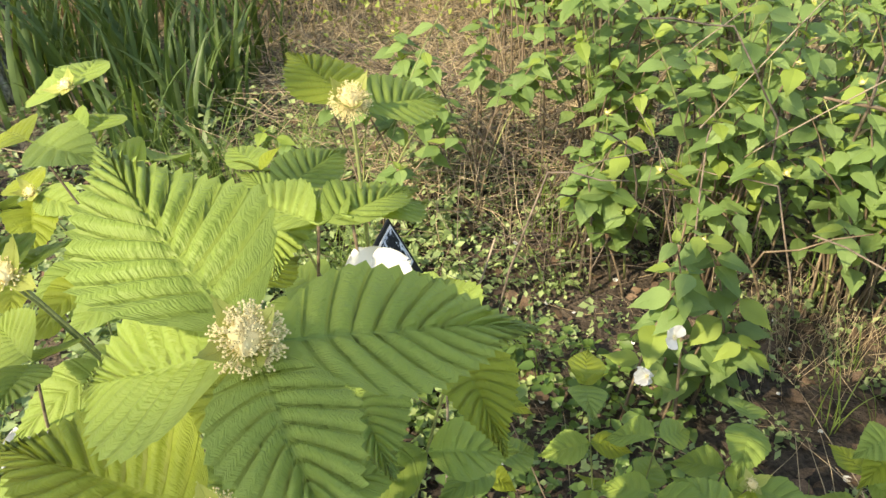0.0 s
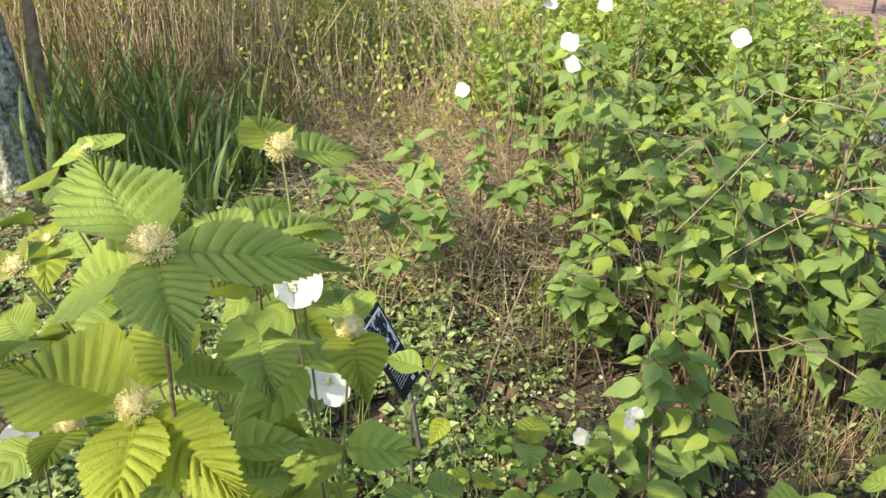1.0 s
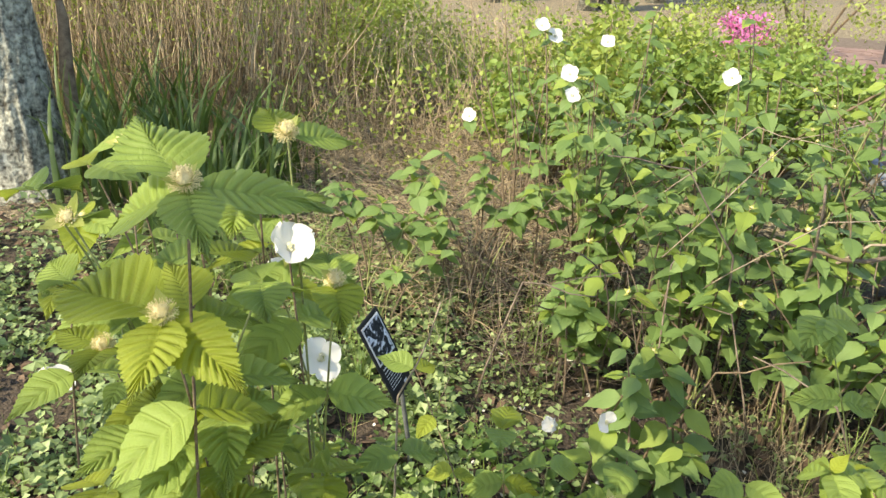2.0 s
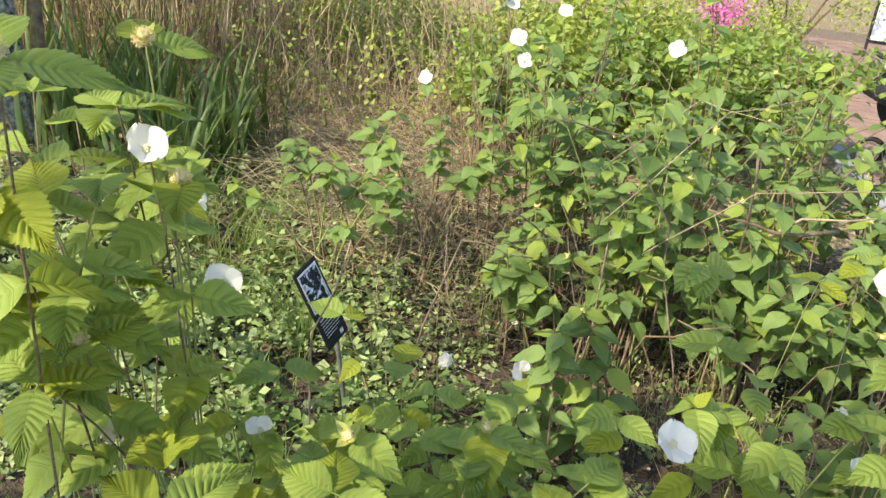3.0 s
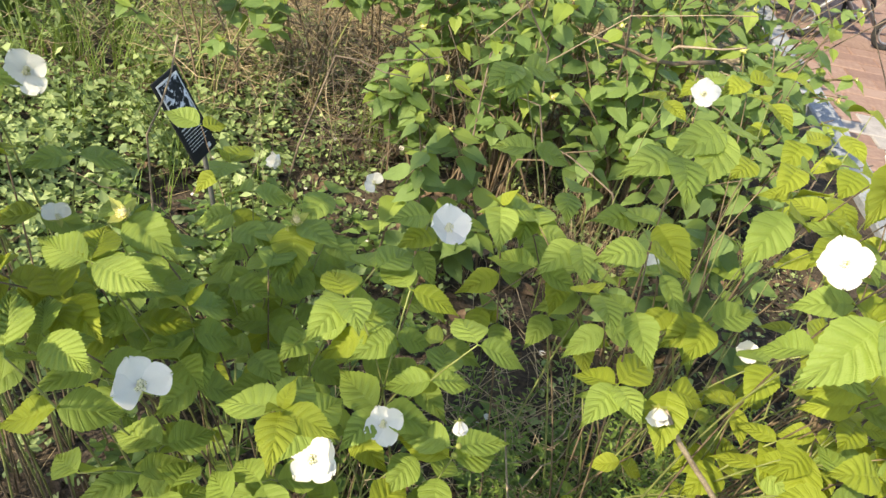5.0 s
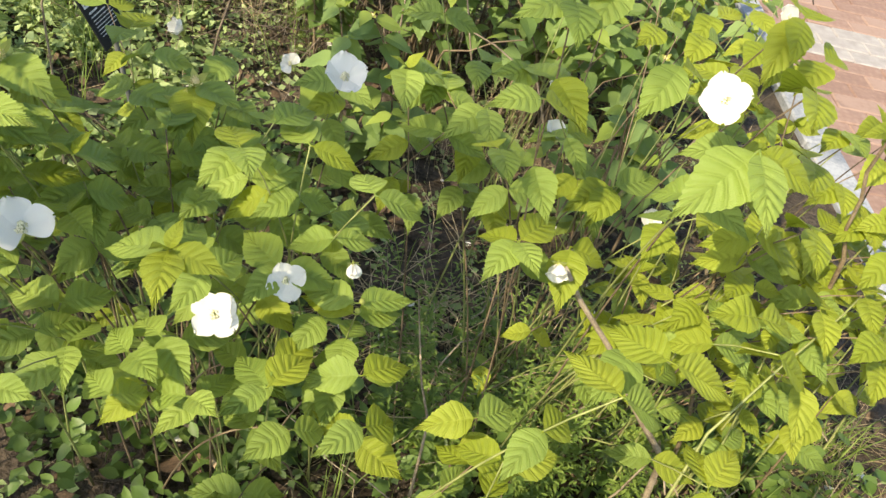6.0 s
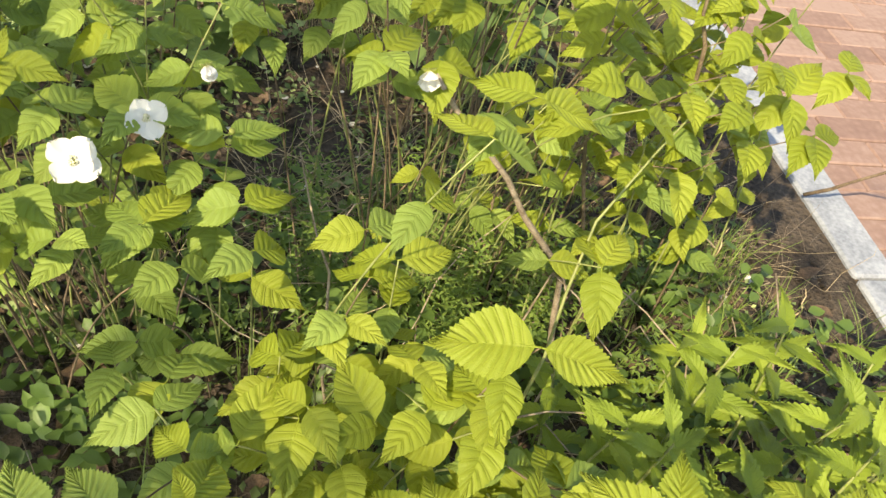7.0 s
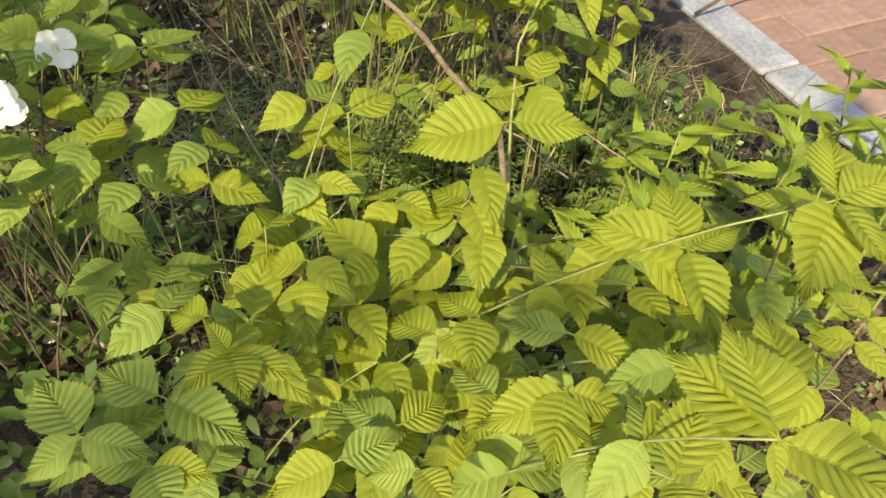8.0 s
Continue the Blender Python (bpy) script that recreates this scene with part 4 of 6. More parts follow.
def pushchair():
    ob = thing("pushchair", 2.45, 3.55, 0.03, "dark fabric pushchair with a grey tube frame", "pushchair")
    # the hood and the seat: curved shells of cloth
    for name, c, r, a0, a1, wide, label in (("hood", Vector((2.3, 3.62, 0.36)), 0.20, 25, 165, 0.30, "dark rounded hood"), ("seat", Vector((2.42, 3.62, 0.44)), 0.24, 195, 290, 0.28, "dark fabric seat")):
        v, f = [], []
        n = 12
        for i in range(n + 1):
            t = radians(a0 + (a1 - a0) * i / n)
            for rr in (r, r - 0.012):
                for s in (-1, 1):
                    v.append(c + Vector((math.cos(t) * rr, s * wide / 2, math.sin(t) * rr)))
        for i in range(n):
            q = i * 4
            f += [(q, q + 1, q + 5, q + 4), (q + 2, q + 6, q + 7, q + 3), (q, q + 4, q + 6, q + 2), (q + 1, q + 3, q + 7, q + 5)]
        f += [(0, 2, 3, 1), (n * 4, n * 4 + 1, n * 4 + 3, n * 4 + 2)]
        put(name, mesh_of(name, v, f, FABRIC), Matrix.Identity(4), ob, label)
    for s in (-0.16, 0.16):
        tube("frame_tube", [(2.08, 3.55 + s, 0.62), (2.3, 3.55 + s, 0.42), (2.62, 3.55 + s, 0.10)], [0.011] * 3, TUBE, ob, 8)
        tube("leg", [(2.62, 3.55 + s, 0.42), (2.35, 3.55 + s, 0.25), (2.22, 3.55 + s, 0.10)], [0.011] * 3, TUBE, ob, 8)
        for x in (2.22, 2.66):
            wheel = ring("wheel", (x, 3.55 + s * 1.15, 0.115), (0, 1, 0), 0.075, 0.013, RUBBER, ob, "small black wheel")
            ring("rim", (x, 3.55 + s * 1.15, 0.115), (0, 1, 0), 0.052, 0.005, TUBE, wheel)
    tube("handle", [(2.08, 3.39, 0.62), (2.05, 3.55, 0.63), (2.08, 3.71, 0.62)], [0.013] * 3, RUBBER, ob, 8)


pushchair()


def notice_board():
    ob = thing("notice_board", 3.9, 7.2, 0.03, "white board in a dark frame on short legs", "board")
    m = Matrix.Translation((3.95, 7.2, 0.48)) @ Matrix.Rotation(radians(-18), 4, "Z") @ Matrix.Rotation(radians(75), 4, "X")
    put("panel", block_mesh("panel", 0.62, 0.62, 0.02, BOARD, 0.004), m, ob, "white panel")
    for x in (-0.32, 0.32):
        put("leg", block_mesh("leg", 0.025, 0.98, 0.03, FABRIC, 0.004), m @ Matrix.Translation((x, 0, 0)), ob)
    for y in (-0.32, 0.32):
        put("rail", block_mesh("rail", 0.61, 0.025, 0.03, FABRIC, 0.004), m @ Matrix.Translation((0, y, 0)), ob)


notice_board()


# ---- an unseen tree, added behind the path to shade parts of the bed ----
def shade_tree():
    foot = Vector((-5.2, -1.6, 0))
    ob = thing("shade_tree", foot.x, foot.y, 0, "unseen leafy tree added behind the path to cast shade", "tree")
    tube("trunk", [(foot.x, foot.y, -0.1), (foot.x + 0.1, foot.y, 1.5), (foot.x + 0.15, foot.y + 0.1, 3.0), (foot.x + 0.1, foot.y + 0.1, 4.6)], [0.2, 0.16, 0.13, 0.06], BARK, ob, 12)
    sets = []
    # leaf clumps set up the sun's line from each spot to be shaded
    for px, py, pz, r, count, far in ((0.15, 0.42, 0.5, 0.44, 5, 5.2), (0.12, -0.02, 0.05, 0.42, 160, 5.2), (0.75, 1.0, 0.25, 0.4, 110, 5.8), (0.22, 0.0, 0.25, 0.34, 24, 5.3), (0.15, 0.8, 0.0, 0.42, 70, 5.6), (0.62, -0.14, 0.5, 0.62, 48, 4.6), (0.66, 0.42, 0.72, 0.18, 26, 5.3), (-1.15, 2.75, 0.3, 0.75, 430, 5.0), (0.8, 1.7, 0.4, 0.7, 55, 6.0)):
        c = Vector((px, py, pz)) + SUN_DIR * far
        tube("branch", curve((foot.x + 0.12, foot.y + 0.05, 2.6), c, 0.1, 6), [0.05, 0.045, 0.04, 0.035, 0.03, 0.02, 0.01], BARK, ob, 6)
        for _ in range(count):
            p = c + Vector((rnd.gauss(0, 1), rnd.gauss(0, 1), rnd.gauss(0, 1))) * r * 0.5
            sets.append((rnd.randrange(4), any_turn(p.x, p.y, p.z, rnd.uniform(0.07, 0.14), 0.8)))
    allv, allf, base = [], [], 0
    for k, m in sets:
        v, f = OVALS[k]
        a = np.array(m)
        allv.append(v @ a[:3, :3].T + a[:3, 3])
        allf.extend([tuple(i + base for i in face) for face in f])
        base += len(v)
    crown = put("crown", mesh_of("crown", np.concatenate(allv), allf, FAR_LEAF), Matrix.Identity(4), ob)
    crown["kind"] = "stuff"


shade_tree()


# ---- shrubs ----
def shrub(x, y, label, group=""):
    return thing("flowering_shrub", x, y, 0, label, "shrub", group)


def bush(x, y, rx, ry, low, top, shoots, size, detail, young, label, group="", flowers=0.1, spent=0.25, lean=(0, 0), first=None):
    """A shrub of many canes that fan out from its foot and arch over."""
    s = shrub(x, y, label, group)
    for k in range(shoots):
        a, d = rnd.uniform(0, 6.283), math.sqrt(rnd.random())
        tx, ty = x + lean[0] + math.cos(a) * d * rx, y + lean[1] + math.sin(a) * d * ry
        tz = low + (top - low) * (1 - 0.75 * d * d) * rnd.uniform(0.45, 1.0)
        e = rnd.random()
        end = "flower" if e < flowers else "spent" if e < flowers + spent else "tip" if e < flowers + spent + 0.25 else ""
        shoot(s, (x + rnd.gauss(0, 0.06), y + rnd.gauss(0, 0.06), -0.02), (tx, ty, tz), 4, size * rnd.uniform(0.75, 1.1), detail, young, end, 0.3, 0.0028, None, first or (0.46 if top > 0.6 else 0.35), rnd.random() < 0.85, droop=12, up=(-0.05, -0.2, 1))
    return s


BACK = "shrubs behind the label"
BUSHES = []
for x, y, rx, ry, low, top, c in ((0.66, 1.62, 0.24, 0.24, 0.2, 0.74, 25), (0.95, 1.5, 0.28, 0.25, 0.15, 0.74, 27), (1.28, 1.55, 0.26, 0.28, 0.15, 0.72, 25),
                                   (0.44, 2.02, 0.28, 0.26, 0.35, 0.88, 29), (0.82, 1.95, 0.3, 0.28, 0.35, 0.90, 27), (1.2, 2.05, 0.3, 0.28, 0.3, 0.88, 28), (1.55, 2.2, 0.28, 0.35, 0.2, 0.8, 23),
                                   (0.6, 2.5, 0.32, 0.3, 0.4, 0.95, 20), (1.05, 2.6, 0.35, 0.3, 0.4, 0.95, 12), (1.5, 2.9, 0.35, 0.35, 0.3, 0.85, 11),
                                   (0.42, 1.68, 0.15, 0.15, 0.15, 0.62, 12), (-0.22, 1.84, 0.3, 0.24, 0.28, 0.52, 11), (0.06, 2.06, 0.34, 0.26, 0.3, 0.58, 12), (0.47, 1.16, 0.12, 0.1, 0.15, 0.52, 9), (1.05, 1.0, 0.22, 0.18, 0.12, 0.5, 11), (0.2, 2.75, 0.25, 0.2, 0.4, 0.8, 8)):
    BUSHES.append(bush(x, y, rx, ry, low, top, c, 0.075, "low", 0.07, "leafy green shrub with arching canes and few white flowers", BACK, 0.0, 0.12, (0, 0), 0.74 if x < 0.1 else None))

ROW = "shrubs along the path"
TALL = shrub(-0.14, 0.40, "tall leafy shrub with cream spent flowers", ROW)
FRONT = shrub(0.27, 0.40, "leafy green shrub with white four-petalled flowers", ROW)
# high young shares put the sun's yellow into these two shrubs' leaves
SUNNY = shrub(0.82, 0.45, "sunlit yellow-green shrub with thin brown canes", ROW)
LOWER = shrub(0.56, 0.02, "sunlit shrub with broad ribbed yellow-green leaves", ROW)
sprig(LOWER, (0.68, -0.109, 0.629), ((-0.078, 0.029, -0.011), (0.062, -0.032, -0.004),), '', 1, "fine")
sprig(LOWER, (0.663, -0.114, 0.521), ((0.006, 0.068, -0.002), (-0.036, -0.051, -0.003),), '', 1)
sprig(LOWER, (0.745, -0.258, 0.592), ((0.027, 0.066, 0.006), (-0.051, 0.06, -0.005), (-0.023, -0.068, -0.019), (0.063, 0.009, -0.014),), '', 0.8, "fine")
sprig(LOWER, (0.793, -0.317, 0.669), ((0.051, 0.046, 0.002), (-0.061, -0.036, -0.024), (0.068, 0.001, -0.001), (-0.013, -0.059, -0.002),), '', 1, "fine")
sprig(LOWER, (0.625, -0.29, 0.534), ((-0.068, 0.009, -0.011), (0.038, -0.033, -0.02), (-0.048, -0.04, -0.006),), '', 1, "fine")
sprig(LOWER, (0.656, -0.249, 0.533), ((-0.035, 0.041, -0.016), (0.038, -0.046, -0.011),), '', 0.7, "fine")
sprig(LOWER, (0.641, -0.421, 0.656), ((-0.011, 0.071, 0.003), (0.035, -0.06, 0.001), (0.027, 0.066, 0.012),), '', 0.8, "fine")
sprig(LOWER, (0.696, -0.397, 0.627), ((0.028, 0.06, -0.008),), '', 0.8, "fine")
sprig(LOWER, (0.621, -0.391, 0.578), ((0.06, 0.041, 0.004), (0.026, 0.062, -0.006), (-0.018, -0.039, 0.014),), '', 0.6, "fine")
sprig(LOWER, (0.37, -0.15, 0.521), ((-0.039, 0.053, -0.009), (0.045, -0.054, -0.014),), '', 0.2, "fine")
sprig(LOWER, (0.312, -0.154, 0.52), ((-0.014, 0.067, -0.004), (-0.046, -0.003, -0.024), (0.037, -0.041, 0.005),), '', 0.1, "fine")
sprig(LOWER, (0.348, -0.196, 0.515), ((-0.039, 0.045, -0.019), (0.032, -0.035, 0.01), (0.001, -0.052, 0.01),), '', 0.3, "fine")
sprig(LOWER, (0.422, -0.161, 0.557), ((-0.039, -0.021, 0.008), (0.031, -0.046, 0.002), (0.022, 0.049, -0.031), (-0.007, -0.052, 0.015),), 'tip', 1, "fine")
sprig(FRONT, (0.388, 0.187, 0.494), ((-0.042, -0.049, -0.008), (0.042, 0.055, 0.002),), '', 0.1)
sprig(FRONT, (0.413, 0.113, 0.497), ((-0.043, -0.036, 0.011), (0.043, 0.025, -0.035),), '', 0.3)
sprig(FRONT, (0.465, 0.231, 0.564), ((-0.062, 0.03, -0.004), (0.062, 0.026, -0.006),), 'bud', 0.1)
sprig(FRONT, (0.477, 0.16, 0.533), ((-0.06, 0.004, -0.011), (0.054, 0.039, -0.007),), '', 0.4)
sprig(FRONT, (0.482, 0.103, 0.526), ((-0.04, -0.039, 0.019), (0.042, 0.033, -0.035),), '', 0.8)
sprig(LOWER, (0.597, 0.126, 0.525), ((-0.059, -0.011, -0.002), (0.054, 0.029, -0.018),), '', 0.8)
sprig(LOWER, (0.616, 0.067, 0.541), ((-0.044, 0.032, -0.022), (0.066, 0.012, -0.006),), '', 1)
sprig(LOWER, (0.599, 0.094, 0.487), ((-0.034, 0.042, -0.029), (0.061, 0.014, -0.013),), '', 0.8)
sprig(LOWER, (0.499, -0.004, 0.5), ((-0.029, 0.041, -0.035), (0.038, 0.046, -0.022),), '', 0.8)
sprig(LOWER, (0.538, 0.044, 0.502), ((0.016, -0.061, -0.003),), '', 1)
sprig(LOWER, (0.576, -0.076, 0.485), ((-0.027, 0.071, 0.012), (-0.045, -0.021, 0.019),), '', 1)
sprig(LOWER, (0.458, -0.067, 0.463), ((0.039, 0.065, 0.013), (-0.032, 0.028, -0.042),), '', 0.7)
sprig(LOWER, (0.511, -0.058, 0.481), ((-0.008, 0.063, -0.014), (-0.024, -0.06, -0.007),), '', 1)
sprig(LOWER, (0.618, -0.078, 0.501), ((0.05, 0.05, 0.005), (-0.044, -0.04, 0.002),), '', 0.7)
sprig(LOWER, (0.541, -0.105, 0.477), ((-0.021, 0.053, -0.022), (0.002, -0.055, 0.011),), '', 0.6)
sprig(LOWER, (0.535, -0.159, 0.463), ((-0.019, 0.054, -0.021), (0.009, -0.051, 0.008),), '', 0.8)
sprig(LOWER, (0.582, -0.177, 0.491), ((-0.023, 0.055, -0.018), (0.013, -0.045, 0.012),), '', 0.8, "fine")
sprig(LOWER, (0.517, -0.233, 0.486), ((-0.028, 0.05, -0.019), (0.055, 0.014, -0.02),), '', 0.5, "fine")
sprig(LOWER, (0.462, -0.251, 0.511), ((-0.052, 0.007, -0.013), (0.055, 0.004, -0.018),), '', 0.6, "fine")
sprig(LOWER, (0.444, -0.25, 0.487), ((-0.037, 0.03, -0.027), (0.04, 0.02, -0.034),), '', 1, "fine")
sprig(LOWER, (0.61, -0.341, 0.541), ((0.026, 0.044, -0.033), (-0.015, -0.04, 0.022),), '', 1, "fine")
sprig(LOWER, (0.509, -0.281, 0.507), ((-0.03, 0.031, -0.029), (0.003, -0.042, 0.015),), '', 0.7, "fine")
sprig(FRONT, (0.359, 0.015, 0.479), ((-0.009, 0.058, -0.025), (-0.016, -0.051, 0.022),), '', 0.2)
sprig(FRONT, (0.401, 0.003, 0.467), ((0.019, 0.058, -0.018), (-0.037, -0.045, 0.003),), '', 0.1)
sprig(LOWER, (0.618, -0.183, 0.502), ((-0.012, 0.055, -0.023), (-0.038, -0.045, 0.003),), '', 0.6, "fine")
sprig(LOWER, (0.738, -0.227, 0.521), ((-0.001, 0.054, -0.028), (-0.012, -0.049, 0.021),), '', 0.6)
sprig(LOWER, (0.591, -0.253, 0.5), ((-0.007, 0.056, -0.022), (-0.043, -0.03, 0.008),), '', 0.5, "fine")
sprig(LOWER, (0.729, -0.154, 0.478), ((0.005, 0.059, -0.02), (0.058, 0.02, -0.017),), '', 0.4)
sprig(FRONT, (0.3, 0.127, 0.716), ((-0.055, 0.023, -0.017), (0.022, 0.06, -0.012), (0.045, -0.023, 0.009), (0.001, -0.057, 0.009),), 'tip', 0.3)
sprig(FRONT, (0.176, 0.202, 0.552), ((-0.062, 0.023, -0.007), (0.044, 0.037, -0.017),), '', 0.1)
sprig(FRONT, (0.193, 0.16, 0.541), ((0.008, 0.059, -0.019), (0.009, -0.054, 0.011),), '', 0.1)
sprig(FRONT, (0.383, 0.25, 0.584), ((-0.033, -0.048, 0.003), (0.063, -0.002, -0.01), (-0.051, 0.052, 0.003),), '', 0.2)
sprig(FRONT, (0.466, 0.224, 0.554), ((-0.061, 0.032, -0.006), (0.055, 0.024, -0.016),), 'bud', 0.2)
sprig(FRONT, (0.476, 0.163, 0.528), ((-0.056, -0.005, -0.008), (0.055, 0.032, -0.012),), '', 0.2)
sprig(FRONT, (0.385, 0.129, 0.541), ((-0.037, 0.054, -0.009), (0.037, 0.058, -0.005), (-0.036, -0.037, 0.003),), '', 0.2)
sprig(FRONT, (0.465, 0.239, 0.707), ((-0.015, 0.063, -0.011), (0.056, 0.005, -0.019),), '', 0.2)
sprig(FRONT, (0.398, 0.318, 0.697), ((-0.031, 0.061, -0.002), (0.055, -0.007, -0.011),), '', 0.1)
sprig(FRONT, (0.339, 0.298, 0.692), ((-0.027, 0.061, -0.004), (0.036, 0.034, -0.038),), '', 0.2)
sprig(FRONT, (0.262, 0.443, 0.67), ((0.001, -0.07, -0.026), (0.051, -0.034, 0.002),), 'spent', 0.1)
sprig(FRONT, (0.104, 0.25, 0.741), ((-0.014, 0.068, 0.003), (0.057, -0.023, -0.001),), 'tip', 0.3)
sprig(FRONT, (0.093, 0.363, 0.69), ((-0.004, 0.066, -0.008), (0.063, -0.014, -0.007),), 'tip', 0.2)
sprig(FRONT, (0.071, 0.265, 0.686), ((-0.028, 0.062, -0.001), (0.041, -0.042, 0.015),), '', 0.3)
sprig(FRONT, (0.177, 0.296, 0.611), ((-0.04, 0.032, -0.038), (0.029, -0.056, -0.002),), 'spent', 0.1)
sprig(FRONT, (0.296, 0.339, 0.593), ((-0.019, -0.05, 0.024), (0.03, 0.055, -0.015),), '', 0.2)
sprig(FRONT, (0.377, 0.349, 0.598), ((-0.026, -0.05, 0.015), (0.03, 0.051, -0.023),), '', 0.2)
sprig(FRONT, (0.446, 0.308, 0.587), ((-0.039, -0.034, 0.017), (0.013, 0.065, -0.006),), '', 0.2)
sprig(FRONT, (0.293, 0.524, 0.661), ((-0.032, -0.055, -0.004), (0.009, 0.063, -0.014),), '', 0.2)
sprig(FRONT, (0.36, 0.325, 0.713), ((-0.023, 0.057, -0.017), (0.041, 0.054, -0.003),), '', 0.2)
sprig(SUNNY, (0.539, 0.523, 0.679), ((-0.041, -0.052, -0.012), (0.042, -0.048, -0.005), (-0.007, -0.064, -0.005),), 'tip', 0.2)
sprig(FRONT, (0.551, 0.441, 0.653), ((-0.057, 0.03, -0.011), (0.056, -0.013, -0.012),), '', 0.2)
sprig(SUNNY, (0.599, 0.573, 0.684), ((-0.014, -0.062, 0.005), (0.034, 0.056, -0.008),), '', 0.2)
sprig(SUNNY, (0.631, 0.283, 0.633), ((-0.04, -0.049, -0.004), (-0.04, 0.038, -0.022), (0.01, -0.054, 0.019), (0.053, 0.051, 0.01),), '', 0.3)
sprig(SUNNY, (0.703, 0.314, 0.608), ((0.058, 0.002, -0.021), (-0.013, -0.071, -0.028),), '', 0.5)
sprig(SUNNY, (0.767, 0.409, 0.631), ((-0.062, -0.027, -0.015), (0.07, 0.023, 0.013), (-0.031, -0.057, -0.009),), '', 0.7)
sprig(SUNNY, (0.705, 0.464, 0.663), ((-0.05, -0.033, 0.011), (0.054, 0.033, -0.013),), '', 0.6)
sprig(SUNNY, (0.665, 0.353, 0.909), ((-0.029, -0.061, -0.029), (-0.055, -0.034, -0.006), (0.049, 0.043, -0.008),), '', 0.1)
sprig(SUNNY, (0.758, 0.355, 0.833), ((-0.043, -0.054, -0.036), (0.051, 0.028, -0.03),), '', 0.2)
sprig(SUNNY, (0.68, 0.014, 0.769), ((-0.039, 0.047, -0.013), (0.057, -0.007, -0.022),), '', 0.7, "fine")
sprig(LOWER, (0.649, 0.001, 0.741), ((-0.03, 0.055, -0.012), (0.05, 0.007, -0.035),), '', 0.5, "fine")
sprig(SUNNY, (0.85, 0.163, 0.677), ((-0.054, -0.014, 0.02), (0.062, 0.006, -0.018),), '', 0.8)
sprig(SUNNY, (0.739, 0.14, 0.879), ((-0.057, -0.044, -0.035), (-0.001, -0.069, -0.021), (0.06, -0.016, -0.016),), '', 0.7)
sprig(SUNNY, (0.88, 0.241, 0.697), ((0.005, 0.071, 0.007), (0.06, -0.003, -0.021),), '', 0.8)
sprig(SUNNY, (0.888, 0.262, 0.641), ((0.007, 0.058, -0.025), (-0.038, -0.047, 0.01),), '', 0.8)
sprig(SUNNY, (0.896, 0.419, 0.875), ((0.051, 0.045, 0.005), (-0.044, -0.051, -0.043), (-0.028, -0.059, -0.01),), '', 0.8)
sprig(SUNNY, (0.786, 0.183, 0.913), ((-0.022, -0.06, 0.002), (0.015, 0.06, -0.02),), '', 1)
sprig(SUNNY, (0.808, 0.33, 0.648), ((-0.011, 0.059, -0.021), (-0.031, -0.056, -0.003),), '', 0.7)
sprig(SUNNY, (0.85, 0.251, 0.599), ((-0.048, -0.036, 0.008), (-0.03, -0.063, -0.023),), '', 0.8)
sprig(SUNNY, (0.839, 0.102, 0.693), ((0.007, 0.049, -0.041), (0.05, -0.006, -0.036),), '', 0.8)
sprig(FRONT, (0.02, 0.135, 0.807), ((-0.062, 0.027, -0.004), (0.052, 0.055, 0.003), (0.011, -0.06, 0.005), (0.055, -0.037, -0.011),), '', 0.7, "fine")
sprig(FRONT, (0.008, 0.167, 0.817), ((-0.041, 0.051, -0.01), (-0.008, 0.069, 0.004),), 'tip', 0.9, "fine")
sprig(FRONT, (-0.053, 0.373, 0.748), ((0.008, -0.059, 0.015), (0.015, 0.064, -0.01),), '', 0.5)
sprig(FRONT, (0.116, 0.248, 0.735), ((-0.028, 0.062, -0.001), (0.063, -0.017, -0.009),), '', 0.3)
sprig(FRONT, (0.108, 0.19, 0.747), ((-0.042, 0.056, 0.001), (0.043, -0.038, 0.009), (0.017, -0.054, 0.018),), '', 0.4)
sprig(FRONT, (0.094, 0.391, 0.68), ((-0.04, 0.045, -0.022), (0.06, -0.029, -0.012),), 'tip', 0.3)
sprig(FRONT, (0.145, 0.611, 0.629), ((0.013, 0.068, 0.005), (-0.006, -0.058, 0.02),), 'tip', 0.5)
sprig(FRONT, (0.182, 0.247, 0.709), ((0.042, 0.036, -0.025), (0, 0.064, -0.013),), '', 0.1)
sprig(FRONT, (0.248, 0.425, 0.649), ((0.012, -0.062, -0.001), (-0.04, 0.056, -0.002),), 'spent', 0.1)
sprig(SUNNY, (0.496, 0.473, 0.714), ((-0.02, 0.049, -0.039), (0.059, 0.024, -0.013), (-0.002, -0.064, -0.006),), 'tip', 0.3)
sprig(SUNNY, (0.501, 0.587, 0.842), ((-0.01, -0.065, -0.016), (-0.045, -0.048, -0.008), (0.057, 0.025, -0.017),), '', 0.1)
sprig(SUNNY, (0.55, 0.48, 0.686), ((0.055, -0.001, -0.026), (0.006, 0.068, 0.001),), '', 0.2)
sprig(SUNNY, (0.598, 0.46, 0.685), ((0.005, -0.065, -0.007), (-0.051, -0.043, -0.013),), '', 0.2)
sprig(SUNNY, (0.584, 0.302, 0.737), ((-0.013, 0.057, -0.025), (0.005, -0.057, 0.016),), '', 0.4)
sprig(FRONT, (0.197, 0.508, 0.659), ((-0.047, 0.035, -0.024), (0.051, 0.028, -0.02),), '', 0.1)
sprig(FRONT, (0.298, 0.442, 0.65), ((-0.039, 0.034, -0.034), (0.038, -0.04, 0.015),), '', 0.1)
